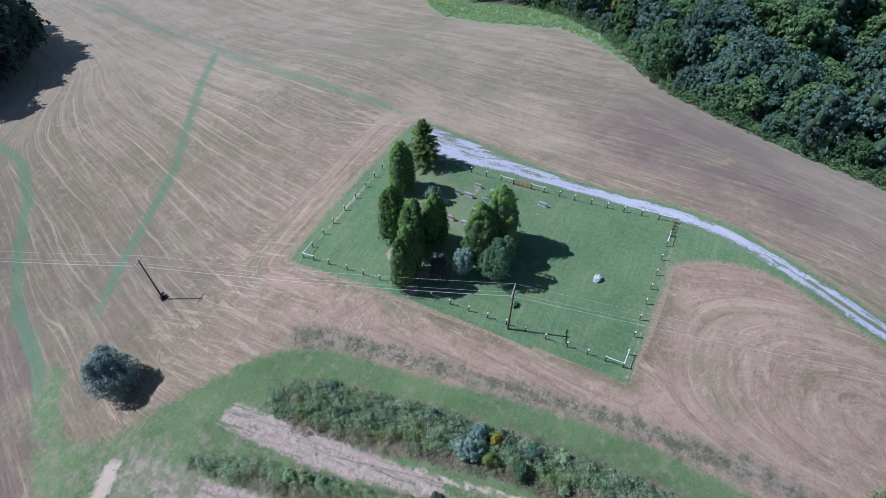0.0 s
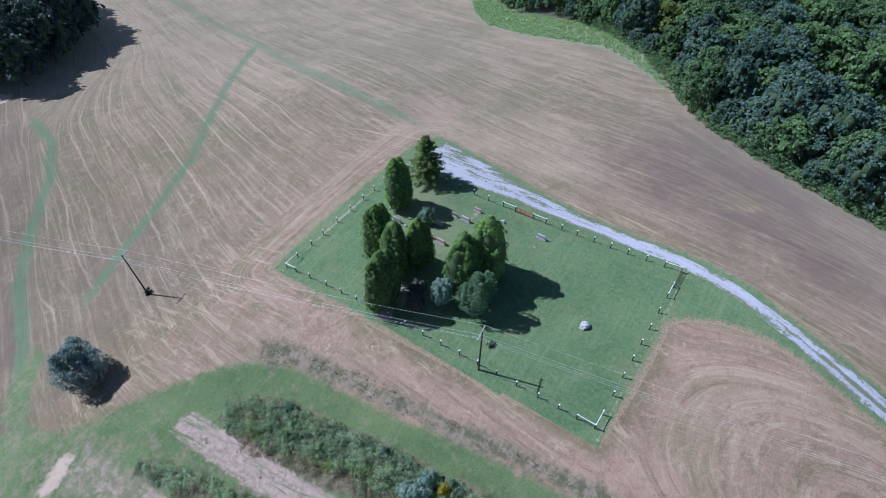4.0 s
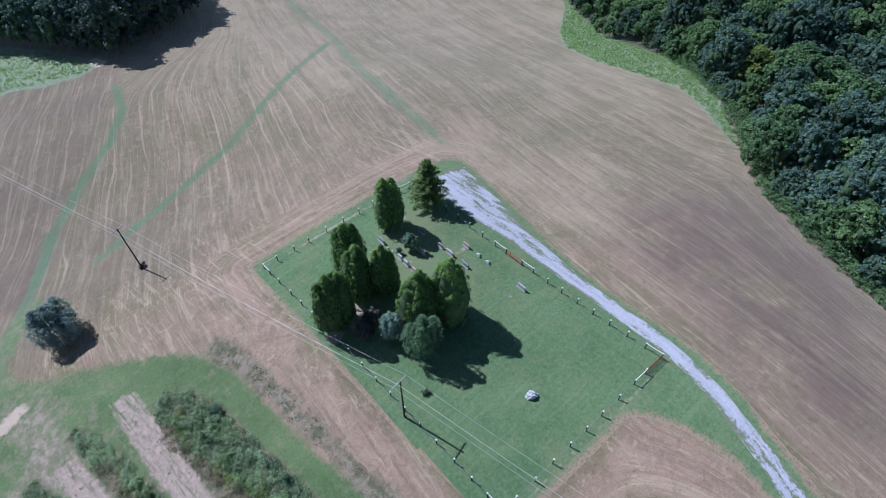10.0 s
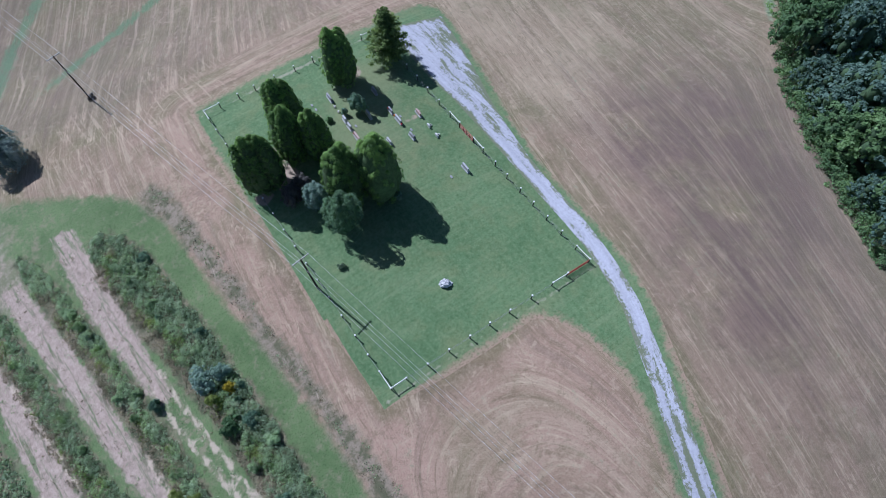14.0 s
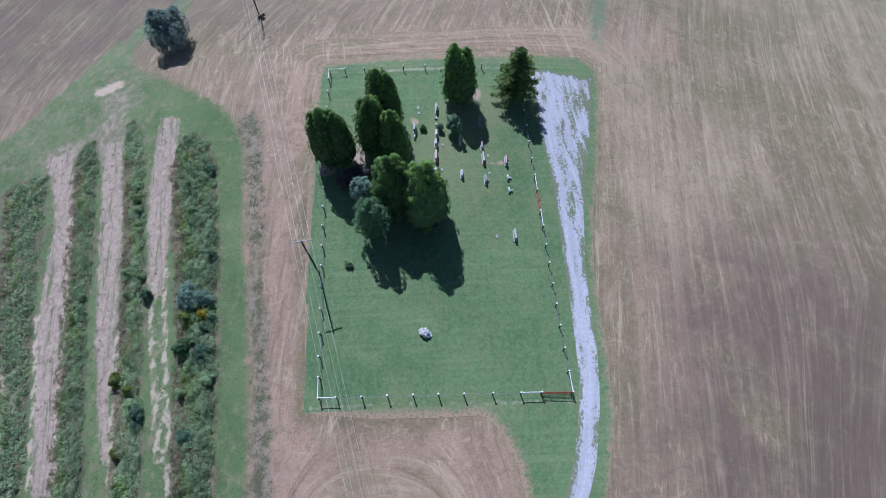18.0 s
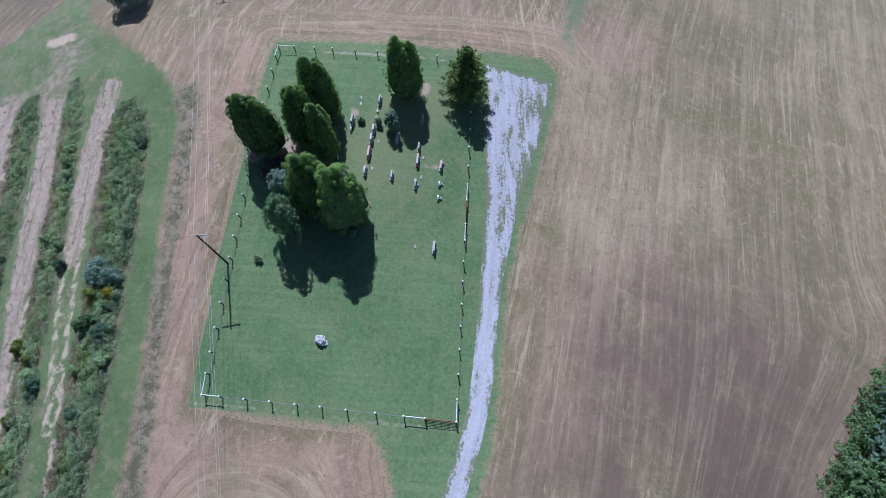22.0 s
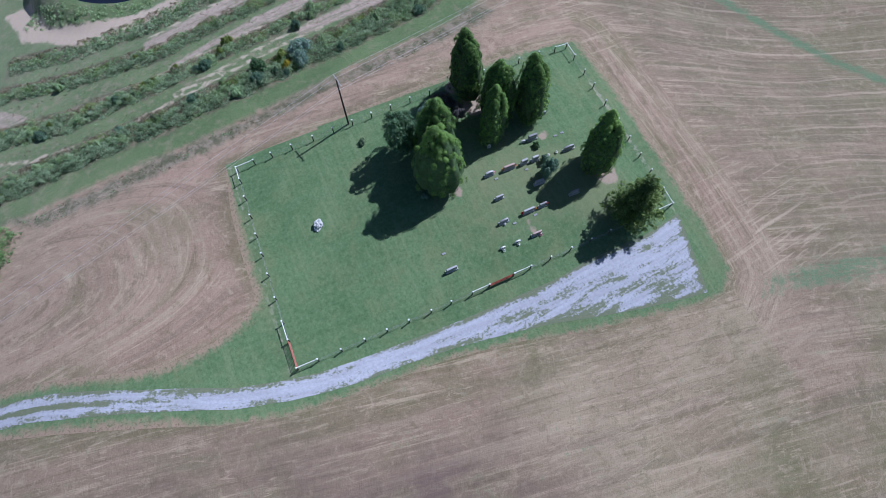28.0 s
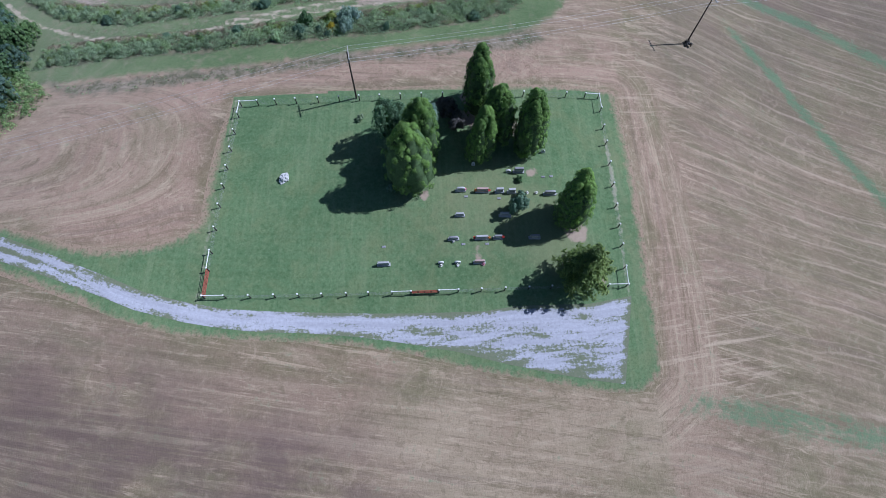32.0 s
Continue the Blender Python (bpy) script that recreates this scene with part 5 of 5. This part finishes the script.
# shrubs that stand above the weeds
rnd = random.Random(5)
SHRUBS = [(-19.4, 14.8, 2.6, 2.0, M_TEAL), (-17.4, 14.4, 2.2, 1.5, M_TEAL), (-19.4, 11.8, 1.6, 1.2, M_LEAF_Y), (-16.9, 12.2, 1.5, 1.0, M_GOLD), (-18.9, 7.8, 2.0, 1.5, M_LEAF), (-16.6, 7.0, 1.6, 1.2, M_SAGE), (-24.6, 0.0, 1.3, 1.0, M_SAGE), (-28.6, 4.4, 1.4, 1.0, M_LEAF_Y), (-26.6, 3.0, 1.3, 0.9, M_LEAF_Y), (-26.6, 16.0, 1.5, 0.9, M_SAGE), (-18.6, 2.0, 1.1, 0.9, M_WEED), (-17.2, -3.4, 1.3, 1.1, M_SAGE)]
for k in range(56):
    row = rnd.choice((0, 0, 0, 1, 1, 1, 1, 2))
    f = rnd.uniform(0, 4.99)
    i = int(f)
    a, b = EDGES[2 * row], EDGES[2 * row + 1]
    w = rnd.uniform(0.1, 0.7)
    pa = [lerp(a[i][j], a[i + 1][j], f - i) for j in (0, 1)]
    pb = [lerp(b[i][j], b[i + 1][j], f - i) for j in (0, 1)]
    SHRUBS.append((lerp(pa[0], pb[0], w), lerp(pa[1], pb[1], w), rnd.uniform(0.7, 1.4), rnd.uniform(0.5, 1.0), rnd.choice((M_SAGE, M_SAGE, M_WEED, M_WEED, M_WEED, M_LEAF_Y))))
TINT = {M_SAGE.name: "grey-green", M_LEAF_Y.name: "yellow-green", M_LEAF.name: "green", M_LEAF_B.name: "dark blue-green", M_WEED.name: "dull green", M_TEAL.name: "silvery blue-green", M_GOLD.name: "yellow-flowered"}
shrub_base = {}
for k, (x, y, h, r, mat) in enumerate(SHRUBS):
    key = (mat.name, k % 2)
    m = pose(*at(x, y), 0, 0, rnd.uniform(0, 360)) @ Matrix.Diagonal((r, r, h, 1))
    if key not in shrub_base:
        b = bush("bush", x, y, 1.0, 1.0, mat, 1800, 0.13, TINT[mat.name] + " leafy shrub standing above the weeds", 60 + k, "shrubs among the weeds", 0.02, "round", 0.4, 0.7)
        b.matrix_basis = m
        shrub_base[key] = b
    else:
        base = shrub_base[key]
        made = copy_thing(base, Matrix.Identity(4))
        made.matrix_basis = m


# ---- woods ----
def wood_tree(h, r, mat, seed, label, count=5000, size=0.62):
    rng = random.Random(seed)
    lobes = [(0, 0, h * 0.3, h * 0.62, r * 0.66)]
    for k in range(12):
        up = (k + 0.5) / 12
        a, d = k * 2.4 + rng.uniform(-0.5, 0.5), r * 0.74 * math.sqrt(1 - up * up) * rng.uniform(0.8, 1.12)
        q = r * rng.uniform(0.28, 0.44)
        z = h * (0.42 + 0.4 * up) + rng.uniform(-0.6, 0.6)
        lobes.append((math.cos(a) * d, math.sin(a) * d, z - 0.8 * q, min(1.7 * q, h - z + 0.8 * q), q))
    for k in range(5):
        a, q = k * 1.26 + rng.uniform(-0.3, 0.3), r * rng.uniform(0.26, 0.38)
        lobes.append((math.cos(a) * r * 0.74, math.sin(a) * r * 0.74, h * rng.uniform(0.12, 0.25), 2.0 * q, q))
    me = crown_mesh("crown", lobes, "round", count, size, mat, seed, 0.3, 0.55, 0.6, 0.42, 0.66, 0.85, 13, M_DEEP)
    return plant("deciduous_tree", 0, 0, me, trunk_mesh(h * 0.6, 0.22, 5, seed, 0.3), label, "tree", "woodland trees")


KINDS = [wood_tree(13.5, 5.6, M_LEAF, 101, "tall broad-crowned green woodland tree"), wood_tree(15, 6.2, M_LEAF_B, 102, "tall broad-crowned dark blue-green woodland tree"),
         wood_tree(12, 5.2, M_LEAF_G, 103, "rounded fresh green woodland tree"), wood_tree(14, 5.8, M_LEAF_B, 104, "rounded dark blue-green woodland tree"), wood_tree(11.5, 4.8, M_LEAF_Y, 105, "bright yellow-green woodland tree", 5000), wood_tree(14, 5.0, M_BACKLIT, 106, "large spreading tree at the far field corner, backlit shade in its leaf colour", 5000)]
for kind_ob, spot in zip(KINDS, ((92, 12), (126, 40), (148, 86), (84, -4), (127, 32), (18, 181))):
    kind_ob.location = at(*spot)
taken = [(92, 12), (126, 40), (148, 86), (84, -4), (127, 32)]
rnd = random.Random(9)
tries = 0
while tries < 14000 and len(taken) < 225:
    tries += 1
    x, y = rnd.uniform(60, 200), rnd.uniform(-62, 190)
    d = float(inside_distance(np.array([x]), np.array([y]), WOOD)[0])
    gap = 4.0 if d > -7 else 7.0 if d > -30 else 8.4
    if d > -2.0 or d < -66 or (y > 85 and d < -50) or (y < -30 and d < -40):
        continue
    if any((x - a) ** 2 + (y - b) ** 2 < gap * gap for a, b in taken):
        continue
    taken.append((x, y))
    k = rnd.choices((0, 1, 2, 3, 4), (6, 5, 6, 5, 1))[0]
    s = rnd.uniform(0.85, 1.25) * (0.5 if d > -4 else 0.75 if d > -7 else 1.0)
    t = copy_thing(KINDS[k], Matrix.Identity(4))
    t.matrix_basis = pose(*at(x, y), rnd.uniform(-3, 3), rnd.uniform(-3, 3), rnd.uniform(0, 360)) @ Matrix.Diagonal((s, s, s * rnd.uniform(0.75, 1.25), 1))
for x, y, s in ((4, 173, 1.2), (11, 174, 1.3), (24, 182, 1.3), (31, 189, 1.35), (37, 196, 1.3), (-2, 178, 1.2), (50, 224, 1.3), (45, 214, 1.3), (39, 194, 1.35), (10, 187, 1.4), (20, 190, 1.4), (28, 199, 1.4), (-3, 187, 1.2), (-12, 193, 1.2), (-22, 197, 1.2), (-33, 198, 1.2), (-45, 199, 1.2), (-58, 200, 1.2), (6, 199, 1.4), (16, 203, 1.4), (40, 208, 1.4), (-16, 206, 1.3), (-29, 210, 1.3), (-42, 212, 1.3), (30, 214, 1.4), (5, 213, 1.4), (16, 182, 1.3), (25, 186, 1.35), (34, 191, 1.35), (2, 183, 1.2), (-8, 190, 1.2), (-18, 195, 1.2), (-27, 198, 1.2), (-38, 198, 1.2), (-51, 200, 1.2), (14, 196, 1.4), (24, 207, 1.4), (36, 203, 1.4), (-4, 197, 1.3), (44, 200, 1.3), (8, 180, 1.2), (122, 24, 1.0), (118, 20, 0.9), (128, 26, 1.1), (114, 16, 0.9), (125, 17, 1.0),
                (-5, -38, 0.45), (0, -40, 0.5), (5, -43, 0.5), (-11, -41.5, 0.5), (-14.5, -40.5, 0.36), (-19, -41.5, 0.45), (-23.5, -42, 0.3), (-20, -45, 0.5), (-27, -49, 0.5), (-16, -46, 0.6), (9, -46, 0.6), (-23, -47, 0.55), (-31, -56, 0.6), (-2, -47, 0.7), (-12, -50, 0.65)):
    if y > 100 and x < 6:
        y = max(y, 188 - 1.6 * (x - 3))
    # Past y 100, trees from x 4 eastward get the leaves darkened for backlight.
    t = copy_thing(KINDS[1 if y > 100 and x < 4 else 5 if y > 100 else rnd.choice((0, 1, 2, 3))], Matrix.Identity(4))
    t.matrix_basis = pose(*at(x, y), 0, 0, rnd.uniform(0, 360)) @ Matrix.Diagonal((s, s, s, 1))

# ---- pond ----
M_WATER = plain("still dark water", (0.012, 0.016, 0.028), 0.08, grain=2, amount=0.2, spec=0.5)
M_BLUE_PAINT = plain("blue painted steel", (0.06, 0.14, 0.5), 0.5, amount=0.2)
M_DECK = plain("pale grey planks", (0.48, 0.48, 0.52), 0.8, amount=0.15)
bm = bmesh.new()
bm.faces.new([bm.verts.new((POND[2] * 1.08 * math.cos(a) * (1 + 0.03 * math.sin(5 * a)), POND[3] * 1.08 * math.sin(a) * (1 + 0.03 * math.cos(4 * a)), 0)) for a in [k * math.tau / 48 for k in range(48)]])
pond = part("water", bm, M_WATER)
pond.location = (POND[0], POND[1], POND[4])
tagged(pond, "small dark still pond beside the sandy bank", "pond", kind="structure")
thicket("weeds", [(-62, -34), (-53, -22), (-50, -12), (-50.5, -2), (-53, 8), (-58, 12), (-56, 4), (-54.5, -3), (-54, -10), (-57, -19), (-66, -31)], 26, 0.2, 0.8, 0.3, (M_WEED,), "low green weeds round the pond shore", 54)


def floating_dock(x, y, turn):
    d = thing("floating_dock", (x, y, POND[4]), "blue floating dock with a pale grey ramp at the pond", "dock")
    d.rotation_euler = (0, 0, radians(turn))
    bm = bmesh.new()
    box(bm, (2.6, 9.0, 0.5), pose(0, -8.2, 0.2), 0.06)
    part("pontoon", bm, M_BLUE_PAINT, d, "bright blue painted pontoon")
    for k in range(8):
        bm = bmesh.new()
        box(bm, (2.5, 0.44, 0.06), pose(0, -0.2 - 0.47 * k, 0.62 - 0.02 * k))
        part("plank", bm, M_DECK, d)
    for sx in (-1.2, 1.2):
        bm = bmesh.new()
        for k in range(4):
            rod(bm, (sx, -4.4 - 2.5 * k, 0.4), (sx, -4.4 - 2.5 * k, 1.3), 0.03, sides=6)
        rod(bm, (sx, -4.4, 1.3), (sx, -11.9, 1.3), 0.03, sides=6)
        part("railing", bm, M_BLUE_PAINT, d)
    for sx in (-1.1, 1.1):
        bm = bmesh.new()
        rod(bm, (sx, -0.3, -1.4), (sx, -0.3, 0.6), 0.09, sides=8)
        part("pile", bm, M_POLE, d)


floating_dock(-53.2, -5.2, -72)


# ---- cemetery things ----
def stone_profile(w, h, top):
    """Outline of a tablet, from the foot up, round and down."""
    if top == "flat":
        return [(-w / 2, 0), (w / 2, 0), (w / 2, h - 0.03), (w / 2 - 0.03, h), (-w / 2 + 0.03, h), (-w / 2, h - 0.03)]
    pts = [(-w / 2, 0), (w / 2, 0)]
    rise = h * (0.16 if top == "serpentine" else 0.3)
    for k in range(11):
        a = k / 10
        x = w / 2 - w * a
        pts.append((x, h - rise + rise * (math.sin(math.pi * a) ** 0.8)))
    return pts


def headstone(x, y, w, h, d, top, mat, label, base=True, turn=0.0):
    e = thing("headstone", at(x, y, 0.02), label, "headstone", "headstones in rows")
    e.rotation_euler = (0, 0, radians(90 + turn))
    z = 0.0
    if base:
        bm = bmesh.new()
        box(bm, (w + 0.3, d + 0.18, 0.34), pose(0, 0, 0.07), 0.02)
        part("base", bm, M_PALE, e, "rough pale granite base")
        z = 0.24
    bm = bmesh.new()
    pts = stone_profile(w, h, top)
    front = [bm.verts.new((px, -d / 2, z + pz)) for px, pz in pts]
    face = bm.faces.new(front)
    got = bmesh.ops.extrude_face_region(bm, geom=[face])
    bmesh.ops.translate(bm, vec=(0, d, 0), verts=[v for v in got["geom"] if isinstance(v, bmesh.types.BMVert)])
    bmesh.ops.recalc_face_normals(bm, faces=bm.faces[:])
    bmesh.ops.bevel(bm, geom=[q for q in bm.edges if q.calc_face_angle(0) > 0.6], offset=0.015, segments=1, affect="EDGES")
    part("tablet", bm, mat, e)
    bm = bmesh.new()
    box(bm, (w * 0.6, 0.01, h * 0.4), pose(0, -d / 2 - 0.003, z + h * 0.5))
    part("inscription_panel", bm, M_GRANITE if mat is not M_GRANITE else M_PALE, e, "polished panel with worn lettering")
    return e


def bouquet(x, y, lift, mat, label, seed, r=0.2):
    rng = np.random.default_rng(seed)
    e = thing("flower_bouquet", at(x, y, 0.02 + lift), label, "flowers", "flowers on graves")
    bm = bmesh.new()
    rod(bm, (0, 0, -0.03), (0, 0, 0.14), 0.05, 0.075, 8)
    part("vase", bm, M_GALV, e)
    n = 46
    d = unit(rng.normal(size=(n, 3)))
    d[:, 2] = np.abs(d[:, 2])
    p = d * r * rng.uniform(0.6, 1.1, (n, 1)) + np.array([0, 0, 0.16])
    v = leaf_quads(rng, p, d, 0.12 * rng.uniform(0.7, 1.3, n), 0.5, 0.8)
    link("petals", raw_mesh("petals", v, np.arange(len(v)).reshape(-1, 4)), mat, e)
    p = d * r * 0.6 + np.array([0, 0, 0.12])
    v = leaf_quads(rng, p, d, 0.14, 0.8, 0.4)
    link("stems", raw_mesh("stems", v, np.arange(len(v)).reshape(-1, 4)), M_LEAF, e)


STONES = [(22.1, 41.4, 1.3, 0.75, 0.25, "serpentine", M_GRANITE), (18.85, 37.6, 1.4, 0.8, 0.26, "flat", M_PALE), (15.0, 31.7, 1.15, 0.75, 0.25, "serpentine", M_PALE), (15.15, 34.7, 1.6, 0.8, 0.28, "flat", M_ROSE),
          (15.2, 37.1, 1.0, 0.85, 0.3, "flat", M_PALE), (15.3, 38.8, 0.95, 0.85, 0.3, "flat", M_PALE), (15.5, 44.2, 1.5, 0.8, 0.26, "serpentine", M_GRANITE), (18.8, 31.4, 1.1, 0.65, 0.24, "flat", M_PALE),
          (22.2, 30.4, 1.2, 0.7, 0.25, "serpentine", M_GRANITE), (22.15, 34.2, 1.6, 0.75, 0.26, "flat", M_PALE), (22.1, 36.4, 1.05, 0.7, 0.24, "flat", M_GRANITE), (25.5, 28.6, 0.75, 0.6, 0.2, "round", M_MARBLE),
          (25.5, 30.8, 0.8, 0.65, 0.2, "round", M_MARBLE), (25.5, 33.7, 1.3, 0.65, 0.25, "flat", M_ROSE), (25.6, 21.1, 1.45, 0.75, 0.26, "flat", M_PALE), (12.0, 40.1, 1.3, 0.95, 0.3, "flat", M_GRANITE), (12.0, 38.6, 0.7, 0.6, 0.2, "round", M_MARBLE), (10.9, 33.7, 0.5, 0.8, 0.16, "round", M_MARBLE), (8.6, 44.0, 0.6, 0.7, 0.18, "round", M_MARBLE)]
SHAPE = {"flat": "straight-topped", "round": "round-topped", "serpentine": "gently arched"}
for x, y, w, h, d, top, mat in STONES:
    headstone(x, y, w, h, d, top, mat, SHAPE[top] + " " + mat.name + " headstone on the mown lawn", w > 0.85, random.uniform(-2, 2))
for k, (x, y, lift, j, label) in enumerate(((15.15, 33.75, 0.24, 1, "orange"), (15.15, 35.65, 0.24, 0, "red"), (15.35, 42.3, 0.0, 2, "white"), (22.15, 33.2, 0.24, 0, "red"), (22.15, 35.2, 0.24, 1, "orange"), (22.1, 37.05, 0.24, 0, "red"),
                                            (22.5, 30.4, 0.0, 2, "white"), (25.85, 30.8, 0.0, 2, "white"), (25.85, 28.6, 0.0, 2, "white"), (15.35, 41.0, 0.0, 2, "white"), (25.8, 34.2, 0.0, 3, "pink"), (15.0, 32.35, 0.24, 3, "pink"), (15.5, 45.1, 0.0, 2, "white"))):
    bouquet(x, y, lift, M_FLOWER[j], label + " flowers in a small grave vase", 200 + k, 0.22)
for x, y in ((15.9, 32.4), (16.2, 37.0), (22.9, 31.7), (22.9, 34.9), (12.7, 43.6), (12.6, 44.8), (23.1, 21.1)):
    bm = bmesh.new()
    box(bm, (0.28, 0.5, 0.12), None, 0.012)
    s = part("grave_marker", bm, M_GRANITE)
    s.location = at(x, y, 0.055)
    s.rotation_euler = (0, 0, radians(random.uniform(-5, 5)))
    tagged(s, "small flat grey stone marker set in the lawn", "grave marker", "flat grave markers")

# boulder
bm = bmesh.new()
bmesh.ops.create_icosphere(bm, subdivisions=4, radius=1.0)
for v in bm.verts:
    n = noise.fractal(v.co * 1.1 + Vector((3, 1, 7)), 1.0, 2.0, 4)
    r = 1 + 0.28 * n + 0.12 * noise.cell(v.co * 2.2)
    v.co = Vector((v.co.x * 0.8 * r, v.co.y * 0.56 * r, max(v.co.z * 0.6 * r, -0.3)))
boulder = part("boulder", bm, M_BOULDER, smooth=False)
boulder.location = at(12.9, 7.5, 0.28)
boulder.rotation_euler = (0, 0, radians(-35))
tagged(boulder, "large pale grey rough boulder on the lawn", "boulder")
